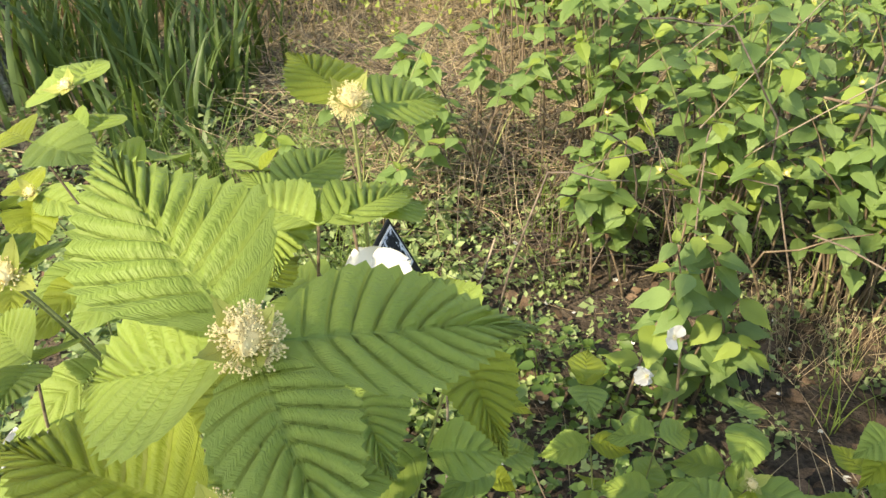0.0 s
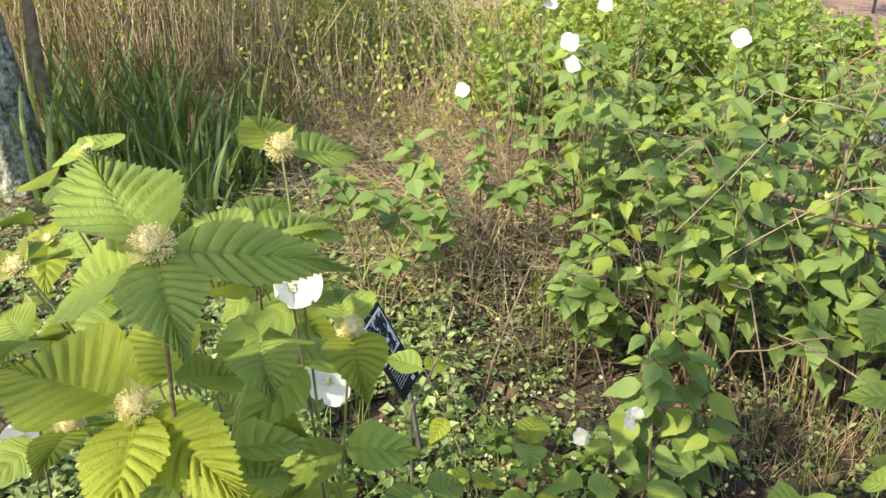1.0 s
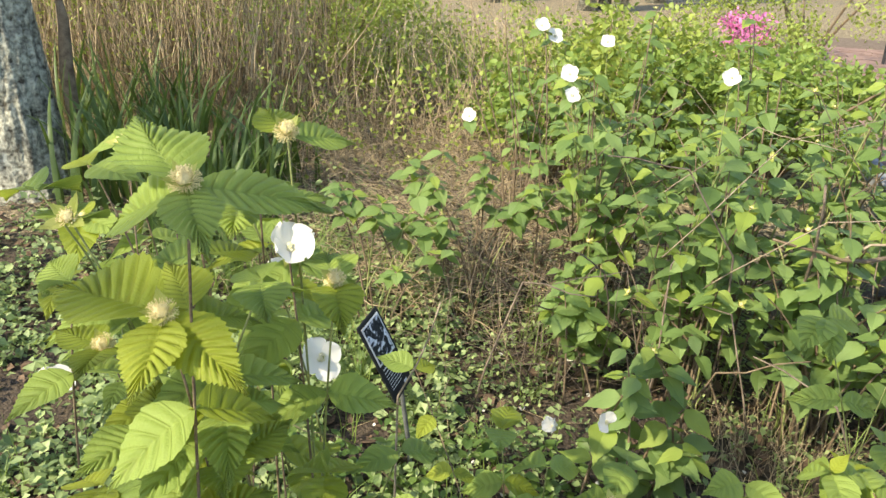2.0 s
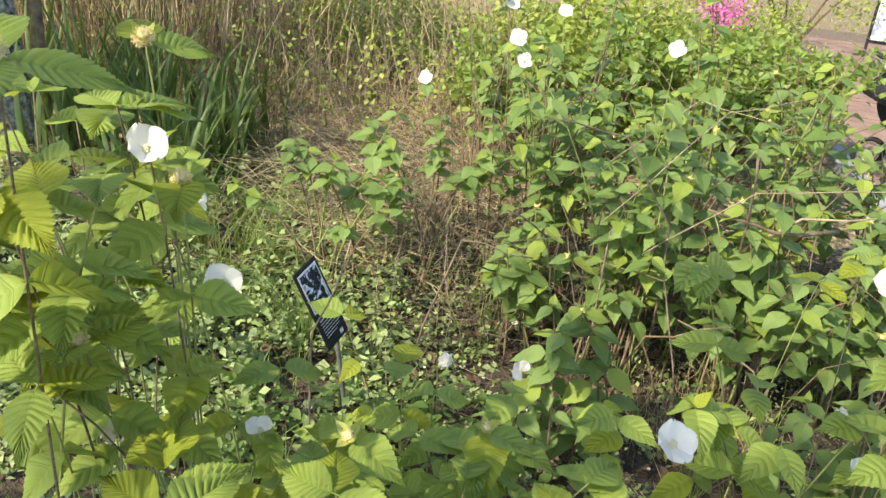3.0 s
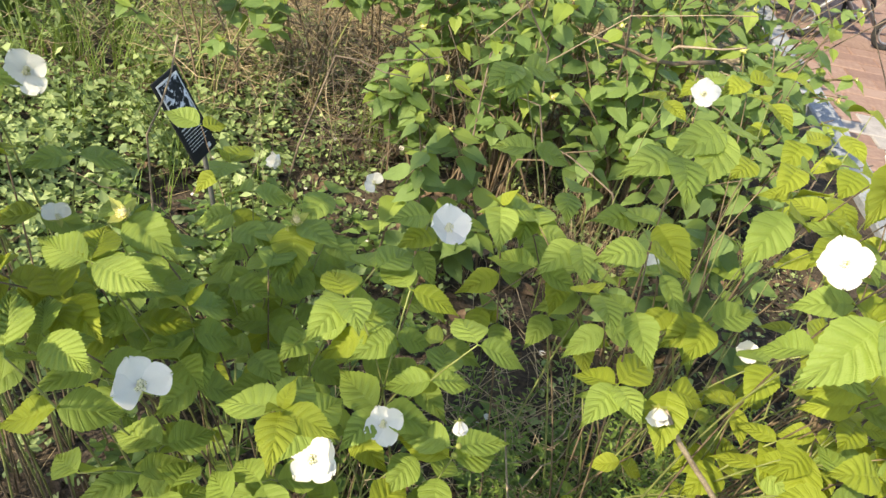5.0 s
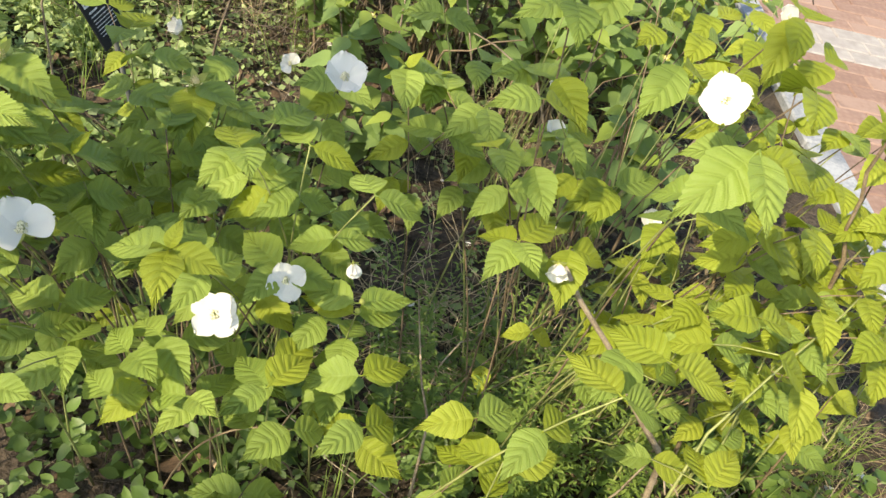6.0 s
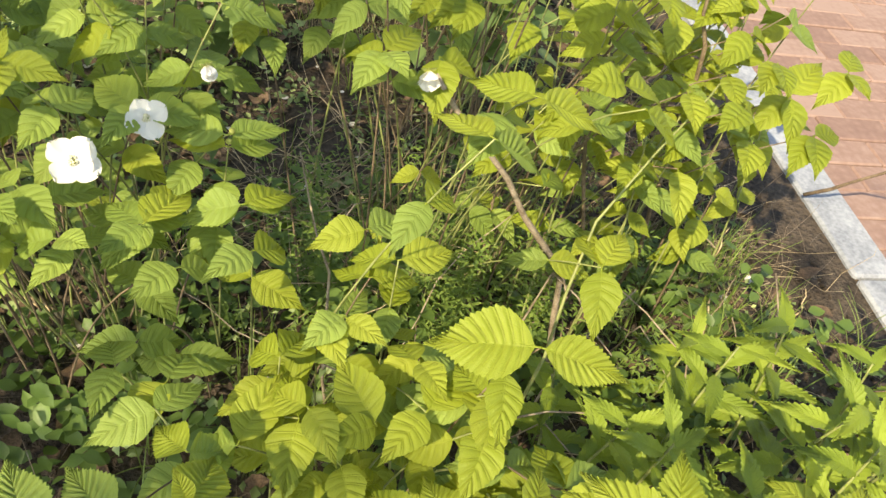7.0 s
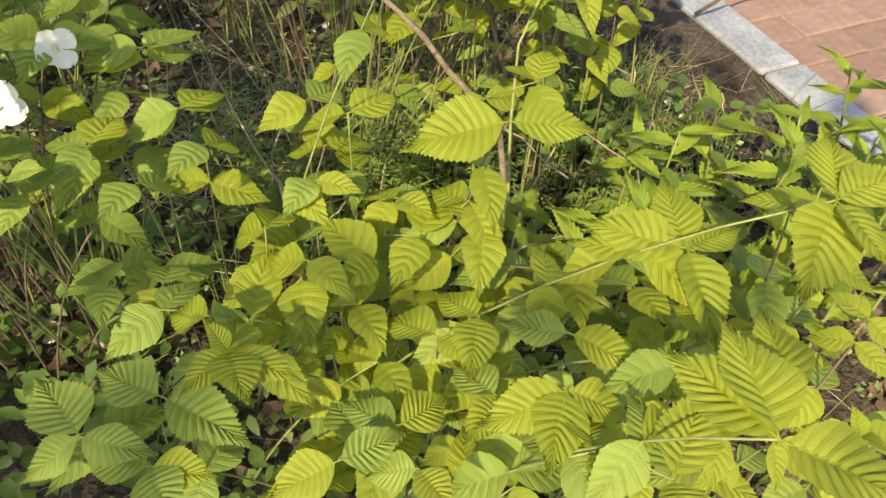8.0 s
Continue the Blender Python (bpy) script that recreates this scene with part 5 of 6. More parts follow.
sprig(FRONT, (0.42, 0.502, 0.665), ((-0.05, -0.026, 0.011), (0.039, -0.043, 0.006),), '', 0.2)
sprig(SUNNY, (0.625, 0.382, 0.781), ((-0.052, -0.031, 0.012), (0.059, 0.031, -0.007),), '', 0.6)
sprig(SUNNY, (0.606, 0.28, 0.813), ((-0.053, -0.028, 0.015), (0.056, 0.022, -0.022),), '', 0.9)
sprig(SUNNY, (0.618, 0.323, 0.892), ((-0.052, -0.035, 0.004), (0.001, -0.063, 0.004),), '', 0.4)
sprig(SUNNY, (0.994, 0.324, 0.517), ((-0.062, -0.01, -0.002), (0.068, 0.002, -0.001),), '', 0.8)
sprig(SUNNY, (1.01, 0.388, 0.586), ((-0.019, 0.067, 0.004), (0.059, -0.002, -0.026),), '', 0.8)
sprig(SUNNY, (1.064, 0.327, 0.556), ((-0.008, -0.066, -0.016), (0.017, 0.064, -0.006),), '', 0.8)
sprig(SUNNY, (1.199, 0.302, 0.567), ((-0.058, -0.035, -0.027), (-0.009, -0.068, -0.027), (0.013, 0.066, -0.004), (0.06, 0.042, 0.04),), '', 0.9)
sprig(SUNNY, (1.21, 0.242, 0.547), ((-0.02, -0.062, -0.009), (-0.053, -0.041, -0.017), (0.066, 0.011, -0.005),), '', 0.9)
sprig(SUNNY, (1.139, 0.264, 0.522), ((-0.036, -0.054, -0.007), (-0.008, 0.067, -0.004),), '', 0.8)
sprig(SUNNY, (1.025, 0.238, 0.498), ((-0.013, -0.069, -0.025), (0.002, 0.063, -0.016),), '', 0.8)
sprig(SUNNY, (0.859, 0.087, 0.488), ((-0.019, -0.071, -0.026), (0.002, 0.068, -0.002), (0.051, 0.051, 0.011),), '', 1)
sprig(SUNNY, (1.135, 0.344, 0.583), ((-0.001, 0.064, -0.015), (0.048, 0.053, 0.027),), '', 0.8)
sprig(SUNNY, (1.275, 0.307, 0.601), ((-0.053, -0.04, -0.017), (-0.008, -0.062, 0.008), (0.047, 0.051, 0.012),), '', 0.8)
sprig(SUNNY, (1.118, 0.405, 0.613), ((0.003, 0.065, -0.012), (0.061, 0.03, 0.002),), '', 0.7)
sprig(SUNNY, (0.958, 0.23, 0.515), ((-0.046, -0.043, 0.002), (0.056, 0.009, -0.028),), '', 0.7)
sprig(SUNNY, (0.923, 0.36, 0.559), ((-0.014, 0.062, -0.015), (0.055, 0.018, -0.029),), '', 0.6)
sprig(SUNNY, (0.844, 0.24, 0.472), ((-0.002, 0.059, -0.023), (0.049, 0.042, -0.01),), '', 0.7)
sprig(LOWER, (0.665, -0.084, 0.529), ((-0.013, 0.054, -0.024), (-0.006, -0.064, -0.009),), '', 0.8)
sprig(LOWER, (0.517, -0.062, 0.505), ((-0.032, 0.04, -0.029), (0.019, -0.049, 0.006),), '', 0.9)
sprig(LOWER, (0.562, 0.032, 0.504), ((-0.041, -0.031, 0.011), (0.031, -0.036, 0.008),), '', 0.7)
sprig(LOWER, (0.622, -0.025, 0.502), ((-0.013, 0.054, -0.026), (0.013, -0.045, 0.019),), '', 0.8)
sprig(FRONT, (0.309, 0.25, 0.591), ((-0.038, 0.05, -0.016), (0.024, 0.045, -0.04),), '', 0.1)
sprig(FRONT, (0.279, 0.165, 0.56), ((-0.038, 0.047, -0.02), (0.033, -0.05, 0.005),), '', 0.1)
sprig(FRONT, (0.421, -0.112, 0.541), ((-0.027, 0.042, -0.033), (0.028, 0.022, -0.047),), '', 0.2, "fine")
sprig(FRONT, (0.115, 0.22, 0.618), ((-0.053, 0.036, -0.013), (0.013, 0.057, -0.022),), '', 0.1)
sprig(FRONT, (0.125, 0.13, 0.595), ((-0.043, 0.035, -0.027), (0.014, 0.045, -0.038),), '', 0.2)
sprig(FRONT, (0.161, 0.071, 0.592), ((-0.045, 0.034, -0.024), (0.044, -0.017, 0.017),), '', 0.1)
sprig(FRONT, (0.256, 0.14, 0.562), ((-0.035, 0.047, -0.023), (0.03, -0.036, 0.03),), '', 0.1)
sprig(FRONT, (0.255, 0.083, 0.573), ((-0.038, 0.042, -0.024), (0.025, 0.038, -0.036),), '', 0.1)
sprig(FRONT, (0.316, 0.104, 0.552), ((-0.048, 0.023, -0.025), (0.03, -0.031, 0.027),), '', 0.2)
sprig(FRONT, (0.235, 0.328, 0.565), ((-0.047, 0.034, -0.022), (0.04, -0.041, 0.012),), '', 0.1)
sprig(FRONT, (0.186, 0.46, 0.638), ((-0.05, 0.033, -0.023), (0.047, -0.036, 0.009),), '', 0.1)
sprig(FRONT, (0.126, 0.36, 0.636), ((-0.05, 0.035, -0.02), (0.046, -0.032, 0.018),), '', 0.1)
sprig(FRONT, (0.194, 0.395, 0.604), ((-0.039, 0.048, -0.019), (0.05, -0.023, 0.011),), '', 0.1)
sprig(FRONT, (0.43, 0.509, 0.639), ((-0.041, -0.044, 0.007), (0.049, 0.026, -0.028),), '', 0.1)
sprig(SUNNY, (0.915, 0.788, 0.758), ((-0.015, 0.063, -0.009), (0.016, -0.062, 0.002),), '', 0.8)
sprig(SUNNY, (0.949, 0.703, 0.743), ((-0.045, -0.048, -0.013), (0.054, 0.04, 0.002),), '', 0.8)
sprig(SUNNY, (1.014, 0.733, 0.752), ((0, 0.066, -0.006), (0.007, -0.064, -0.001),), '', 0.9)
sprig(SUNNY, (0.992, 0.62, 0.752), ((-0.046, -0.047, -0.01), (0.06, 0.021, -0.016),), '', 0.9)
sprig(SUNNY, (0.916, 0.539, 0.754), ((-0.003, 0.06, -0.026), (0.005, -0.063, 0.004),), '', 0.9)
sprig(SUNNY, (0.902, 0.61, 0.751), ((-0.041, -0.05, -0.007), (0.051, 0.035, -0.021),), '', 0.7)
sprig(SUNNY, (0.827, 0.592, 0.761), ((-0.04, -0.051, -0.002), (0.051, 0.042, -0.006),), '', 0.7)
sprig(SUNNY, (0.963, 0.981, 0.709), ((-0.055, -0.035, -0.004), (0.06, 0.033, 0.007),), '', 0.7)
sprig(SUNNY, (0.941, 0.483, 0.802), ((-0.038, -0.052, -0.008), (0.058, 0.019, -0.023),), '', 1)
sprig(SUNNY, (0.885, 0.429, 0.756), ((-0.049, -0.04, 0.001), (0.055, 0.034, -0.011),), '', 0.8)
sprig(SUNNY, (0.949, 0.424, 0.829), ((-0.041, -0.049, -0.003), (0.051, 0.044, -0.002),), '', 0.9)
sprig(SUNNY, (0.846, 0.222, 0.827), ((0.012, 0.062, -0.015), (-0.016, -0.058, 0.016),), '', 0.9)
sprig(SUNNY, (0.883, 0.211, 0.757), ((0.017, 0.058, -0.023), (-0.017, -0.059, 0.007),), '', 0.9)
sprig(SUNNY, (1.12, 1.125, 0.67), ((-0.018, 0.063, -0.008), (0.063, 0.005, -0.015),), '', 0.7)
sprig(SUNNY, (0.859, 0.914, 0.722), ((-0.047, -0.045, -0.007), (0.049, 0.047, 0.008),), '', 0.7)
sprig(SUNNY, (0.804, 0.916, 0.68), ((-0.026, 0.059, -0.012), (0.027, -0.057, 0.002),), '', 0.6)
sprig(SUNNY, (1.144, 0.889, 0.723), ((0, 0.065, -0.011), (0.06, 0.017, -0.02),), '', 0.8)
sprig(SUNNY, (0.949, 0.375, 0.565), ((-0.042, -0.041, 0.023), (0, -0.061, 0.008),), '', 0.8)
sprig(SUNNY, (0.952, 0.265, 0.56), ((-0.059, -0.004, 0.007), (0.067, 0.004, -0.006),), '', 0.8)
sprig(SUNNY, (0.985, 0.383, 0.612), ((0.005, 0.061, -0.02), (0.053, 0.019, -0.034),), '', 0.8)
sprig(SUNNY, (1.013, 0.271, 0.593), ((-0.01, -0.063, -0.003), (0.026, 0.061, -0.008),), '', 0.8)
sprig(SUNNY, (1.079, 0.296, 0.602), ((-0.012, -0.062, 0), (0.021, 0.064, -0.002),), '', 0.8)
sprig(SUNNY, (1.117, 0.334, 0.64), ((-0.054, -0.038, -0.017), (0.058, 0.011, -0.027),), '', 0.8)
sprig(SUNNY, (1.143, 0.295, 0.622), ((-0.014, -0.061, 0.004), (-0.047, -0.044, -0.002),), '', 0.8)
sprig(SUNNY, (1.067, 0.427, 0.67), ((-0.052, -0.037, 0), (-0.017, -0.061, 0.003),), '', 0.8)
sprig(SUNNY, (1.132, 0.457, 0.696), ((0.044, 0.053, 0.013), (0.018, -0.064, -0.013), (-0.05, -0.041, -0.008),), '', 0.8)
sprig(SUNNY, (1.207, 0.458, 0.688), ((-0.053, -0.036, -0.004), (-0.006, -0.063, 0.006),), '', 0.8)
sprig(SUNNY, (1.027, 0.369, 0.64), ((-0.025, -0.062, -0.019), (0.055, 0.037, -0.004),), '', 0.8)
sprig(SUNNY, (1.067, 0.226, 0.603), ((0.052, 0.012, -0.039), (-0.051, -0.038, 0.002),), '', 0.8)
sprig(SUNNY, (1.178, 0.557, 0.695), ((-0.053, -0.037, -0.003), (0.059, 0.029, -0.008),), 'tip', 0.8)
sprig(SUNNY, (1.113, 0.536, 0.686), ((-0.047, -0.046, -0.007), (-0.001, -0.063, 0.009),), '', 0.8)
sprig(SUNNY, (1.243, 0.572, 0.696), ((-0.05, -0.041, -0.007), (0.062, 0.011, -0.016),), '', 0.8)
sprig(SUNNY, (1.157, 0.411, 0.653), ((-0.049, -0.043, -0.004), (0.059, 0.011, -0.026),), '', 0.8)
sprig(SUNNY, (1.097, 0.387, 0.646), ((-0.051, -0.039, -0.001), (-0.015, -0.061, 0.008),), 'tip', 0.8)
sprig(SUNNY, (1.192, 0.372, 0.645), ((0.022, 0.054, -0.032), (0.057, 0.008, -0.032),), '', 0.8)
sprig(SUNNY, (0.87, 0.35, 0.653), ((-0.03, -0.054, 0.012), (0.039, 0.06, 0.017),), '', 0.8)
sprig(SUNNY, (0.869, 0.321, 0.521), ((-0.035, -0.048, 0.016), (0.051, 0.019, -0.033),), '', 0.8)
sprig(FRONT, (-0.009, 1.03, 0.431), ((-0.073, 0.021, 0.018), (0.041, 0.048, -0.015),), '', 0.8)
sprig(FRONT, (0.136, 0.188, 0.793), ((-0.012, 0.065, -0.008), (0.057, -0.022, -0.002), (-0.056, 0.03, -0.013),), '', 0.4, "fine")
sprig(FRONT, (0.121, 0.126, 0.768), ((-0.026, 0.056, -0.017), (0.046, -0.033, 0.008),), '', 0.7, "fine")
sprig(FRONT, (0.109, 0.095, 0.775), ((-0.026, 0.067, 0.007), (0.01, 0.043, -0.045),), '', 0.4, "fine")
sprig(FRONT, (0.064, 0.168, 0.778), ((-0.041, 0.049, -0.013), (-0.019, 0.061, -0.013),), 'tip', 0.5)
sprig(FRONT, (0.065, 0.074, 0.808), ((-0.039, 0.051, -0.01), (0.05, -0.022, 0.016), (-0.013, 0.055, -0.029),), '', 0.5, "fine")
sprig(FRONT, (0.042, 0.095, 0.842), ((0.032, 0.061, -0.004),), '', 0.3, "fine")
sprig(FRONT, (0.194, 0.239, 0.71), ((-0.04, 0.041, -0.025), (0.035, 0.039, -0.03),), 'tip', 0.2)
sprig(FRONT, (0.187, 0.229, 0.648), ((-0.029, 0.054, -0.019), (0.03, -0.043, 0.023),), '', 0.1)
sprig(FRONT, (0.336, 0.263, 0.724), ((-0.02, 0.063, -0.008), (-0.025, -0.058, -0.002), (0.019, -0.05, 0.026),), '', 0.2)
sprig(FRONT, (0.131, 0.278, 0.773), ((0.053, -0.035, -0.003), (-0.039, 0.048, -0.018),), 'spent', 0.3)
sprig(FRONT, (0.243, 0.373, 0.653), ((0.011, 0.069, 0.005), (-0.032, 0.051, -0.021),), '', 0.1)
sprig(TALL, (-0.043, 0.125, 1.128), ((-0.058, 0.066, 0.012), (0.064, 0.025, -0.012), (-0.064, 0.026, -0.040), (0.022, -0.050, -0.006),), 'spent', 0.2, "fine")
sprig(TALL, (-0.070, 0.142, 1.044), ((-0.084, 0.035, 0.002), (0.055, -0.030, -0.020), (0.010, -0.060, -0.012),), 'spent', 0.3, "fine")
sprig(TALL, (-0.092, 0.35, 1.031), ((0.031, 0.06, 0.001), (0.007, -0.067, 0.001)), '', 0.25, "fine")
sprig(TALL, (-0.131, 0.551, 0.9), ((-0.05, 0.032, 0.02), (-0.063, -0.038, -0.012), (0.03, 0.04, -0.045), (0.001, 0.065, 0.01)), '', 0.25, "fine")
sprig(TALL, (-0.09, 0.222, 1.0), ((-0.056, 0.039, -0.011), (-0.034, 0.057, 0.01), (0.03, 0.048, -0.03)), '', 0.25, "fine")
sprig(TALL, (-0.06, 0.195, 0.952), ((-0.055, 0.016, -0.03), (0.02, -0.055, -0.02), (0.03, 0.042, -0.03)), '', 0.25, "fine")
sprig(TALL, (-0.067, 0.15, 0.894), ((-0.055, 0.039, 0.004), (0.01, -0.055, -0.015), (0.035, 0.054, -0.02)), '', 0.25, "fine")
sprig(TALL, (-0.115, 0.311, 1.0), ((-0.061, 0.018, -0.025), (0.03, 0.06, -0.02)), '', 0.25, "fine")
sprig(TALL, (-0.041, 0.302, 1.102), ((-0.031, 0.054, 0.01), (0.042, 0.039, -0.01),), 'spent', 0.3, "fine")
sprig(TALL, (-0.057, 0.281, 1.057), ((-0.049, 0.034, -0.002), (0.042, 0.043, -0.003),), '', 0.2, "fine")
sprig(TALL, (-0.303, 0.581, 0.994), ((-0.057, 0.032, -0.013), (0.004, 0.069, 0.008),), 'spent', 0.4)
sprig(TALL, (-0.278, 0.537, 0.976), ((-0.052, 0.04, -0.006), (-0.002, 0.067, -0.005),), '', 0.2)
sprig(TALL, (-0.245, 0.559, 0.94), ((-0.059, 0.031, -0.004), (0.01, 0.062, -0.019),), '', 0.1)
sprig(TALL, (-0.166, 0.595, 0.91), ((-0.038, 0.058, 0.007), (0.024, 0.053, -0.027),), 'tip', 0.2)
sprig(TALL, (-0.352, 0.564, 0.907), ((-0.046, 0.05, 0.004), (0.017, -0.064, -0.014), (0.055, -0.028, 0.008),), 'spent', 0.4)
sprig(TALL, (-0.302, 0.525, 0.85), ((-0.03, 0.064, 0.01), (-0.031, -0.055, -0.005),), '', 0.4)
sprig(TALL, (-0.408, 0.587, 0.808), ((-0.016, 0.066, -0.002), (0.011, -0.062, 0),), 'spent', 0.5)
sprig(TALL, (-0.199, 0.271, 0.988), ((-0.045, 0.039, -0.004), (-0.008, 0.048, -0.028), (0.008, -0.047, 0.019),), '', 0.2, "fine")
sprig(TALL, (0.003, 0.249, 1.016), ((-0.019, 0.058, 0.002), (0.014, -0.053, 0),), 'spent', 0.2, "fine")
sprig(TALL, (-0.039, 0.221, 1.028), ((-0.029, 0.048, -0.012), (0.014, -0.052, 0.003), (0.013, 0.046, -0.03),), '', 0.2, "fine")
sprig(TALL, (-0.146, 0.21, 0.974), ((-0.052, 0.029, -0.003), (0.007, -0.049, 0.015), (0.007, 0.046, -0.031),), 'spent', 0.3, "fine")
sprig(TALL, (-0.27, 0.449, 1.015), ((-0.049, 0.045, -0.004), (0.054, -0.034, 0.006),), '', 0.1)
sprig(TALL, (-0.114, 0.243, 0.902), ((-0.011, 0.068, 0.005), (-0.05, 0.038, -0.016),), '', 0.4)
sprig(TALL, (-0.1, 0.171, 0.942), ((-0.026, -0.051, 0.006), (-0.027, 0.06, -0.008), (0.021, 0.05, -0.032),), 'spent', 0.4, "fine")
sprig(TALL, (-0.065, 0.205, 0.892), ((-0.016, 0.064, -0.008), (0.032, 0.059, -0.005), (0.011, -0.057, 0.022),), 'spent', 0.2, "fine")
sprig(TALL, (-0.017, 0.291, 0.811), ((0.023, 0.056, -0.021), (-0.042, 0.044, -0.022), (0.01, -0.061, 0.002),), '', 0.6)
sprig(TALL, (-0.079, 0.306, 0.897), ((0.007, 0.058, -0.027), (-0.045, 0.049, -0.004),), '', 0.2)
sprig(TALL, (-0.153, 0.193, 0.869), ((0.006, -0.057, 0.018), (0.038, -0.047, 0.009), (-0.049, 0.034, -0.023),), '', 0.4)
sprig(TALL, (-0.069, 0.177, 0.863), ((-0.039, 0.047, -0.018), (0.01, 0.046, -0.045), (-0.008, 0.061, -0.019),), '', 0.3, "fine")
sprig(TALL, (-0.072, 0.291, 0.946), ((0.025, 0.058, -0.017), (-0.043, 0.049, -0.009),), '', 0.1)
sprig(TALL, (0.033, 0.413, 0.741), ((-0.04, -0.037, 0.009), (0.045, 0.037, -0.022),), '', 0.1)
sprig(TALL, (-0.213, 0.272, 1.059), ((-0.053, 0.039, -0.009), (-0.012, 0.064, -0.012),), '', 0.1)
sprig(TALL, (-0.194, 0.274, 1.036), ((-0.045, 0.05, -0.001), (-0.011, 0.062, -0.017),), 'spent', 0.3)
sprig(TALL, (-0.096, 0.344, 0.873), ((-0.042, 0.046, -0.016), (0.05, -0.027, 0.014),), '', 0.2, "fine")
sprig(TALL, (-0.127, 0.289, 0.857), ((-0.041, 0.048, -0.014), (0.039, -0.04, 0.021),), '', 0.3, "fine")
sprig(TALL, (-0.043, 0.285, 1.058), ((-0.051, 0.041, -0.01), (0.034, 0.052, -0.02),), '', 0.1, "fine")

for s, x, y, rx, ry, low, top, count, young in ((FRONT, 0.2, 0.48, 0.32, 0.16, 0.2, 0.5, 9, 0.1), (SUNNY, 0.98, 0.44, 0.26, 0.22, 0.3, 0.58, 15, 0.7), (SUNNY, 1.2, 0.56, 0.2, 0.22, 0.4, 0.74, 13, 0.7), (LOWER, 0.62, -0.1, 0.2, 0.2, 0.2, 0.44, 10, 0.6), (LOWER, 0.86, -0.34, 0.15, 0.12, 0.34, 0.54, 14, 0.7)):
    for _ in range(count):
        a, d = rnd.uniform(0, 6.283), math.sqrt(rnd.random())
        tx, ty = x + math.cos(a) * d * rx, y + math.sin(a) * d * ry
        shoot(s, (tx + rnd.gauss(0, 0.05), ty + rnd.gauss(0.03, 0.05), -0.02), (tx, ty, rnd.uniform(low, top)), 3, 0.06 * rnd.uniform(0.8, 1.1), "mid", young, rnd.choice(("", "", "tip")), 0.2, 0.0016, None, 0.5, rnd.random() < 0.4)

# open flowers
flower(FRONT, (0.212, 0.609, 0.641), (-0.6, -0.5, 0.5), 0.019, 0.3, 0.9)
flower(FRONT, (0.335, 0.88, 0.455), (0.2, -0.7, 0.7), 0.021, 0.8, 0.3, 3)
flower(TALL, (-0.081, 0.561, 0.749), (0.25, -0.85, 0.45), 0.027, 0.4, 0.1)
flower(FRONT, (0.423, 0.309, 0.786), (0.1, -0.5, 0.8), 0.025, 0.2, 0.5)
flower(SUNNY, (0.727, 0.198, 0.885), (-0.45, -0.6, 0.6), 0.0225, 0.5, 0.3)
flower(SUNNY, (0.681, 0.274, 0.614), (-0.1, -0.7, -0.35), 0.019, 0.2, 0.8)
flower(FRONT, (0.322, 0.199, 0.559), (0.1, -0.55, 0.8), 0.026, 0.75, 0.0)
flower(FRONT, (0.183, 0.142, 0.706), (0.4, -0.5, 0.75), 0.026, 0.1, 0.25, 3)
flower(FRONT, (0.389, 0.236, 0.581), (0.15, -0.6, 0.75), 0.021, 0.3, 0.15)
flower(SUNNY, (0.856, 0.446, 0.558), (-0.2, -0.6, 0.7), 0.018, 0.3, 0.5)
flower(TALL, (-0.036, 0.279, 1.025), (0.3, -0.5, 0.5), 0.021, 0.3, 0.6)
flower(TALL, (-0.167, 0.697, 0.792), (0.3, -0.8, 0.4), 0.022, 0.6, 0.4)
flower(TALL, (-0.30, 0.37, 0.82), (0.6, -0.7, 0.4), 0.026, 0.2, 0.5, 3)
flower(SUNNY, (0.683, 0.449, 0.668), (0.2, -0.3, 0.9), 0.018, 0.4, 0.7, 3)
flower(SUNNY, (0.753, 0.648, 0.815), (-0.2, -0.6, 0.7), 0.022, 0.1, 0.3)
flower(SUNNY, (0.884, 0.427, 0.872), (-0.5, -0.6, 0.3), 0.015, 0.4, 0.8, 3)
flower(SUNNY, (0.696, 0.544, 0.684), (-0.1, -0.6, 0.2), 0.014, 0.4, 1.0, 3)
flower(TALL, (-0.087, 0.28, 0.744), (0.2, -0.6, 0.5), 0.020, 0.2, 0.8, 3)
flower(FRONT, (0.017, 0.383, 0.677), (0.3, -0.4, 0.8), 0.018, 0.8, 0.4, 2)
flower(FRONT, (0.449, 0.15, 0.70), (0.1, -0.5, -0.3), 0.012, 0.2, 1.0)

# flowers on the shrubs behind
for k, x, y, z in ((0, 0.28, 1.66, 0.87), (3, 0.306, 1.81, 0.785), (0, 0.67, 1.70, 0.877), (3, 0.42, 2.1, 0.88), (11, 0.036, 2.0, 0.662), (3, 0.22, 2.0, 0.93), (3, 0.26, 2.02, 0.90)):
    foot = WORLD_OF[BUSHES[k]].translation
    shoot(BUSHES[k], (foot.x, foot.y, 0.0), (x, y, z), 3, 0.07, "low", 0.1, "", 0.25, 0.002, None, 0.55)
    flower(BUSHES[k], (x, y, z + 0.012), (rnd.uniform(-0.3, 0.3), -0.8, 0.6), 0.024, rnd.uniform(0, 3), 0.25)

# ---- toothed herbs, bare canes and fallen petals ----
LANCE = [leaf_mesh("leaf", HERB, 14, 2, 3, wide=0.13 + 0.012 * s, droop=0.1 + 0.12 * s, fold=0.3, relief=0.014, teeth=0.022, seed=s) for s in range(4)]


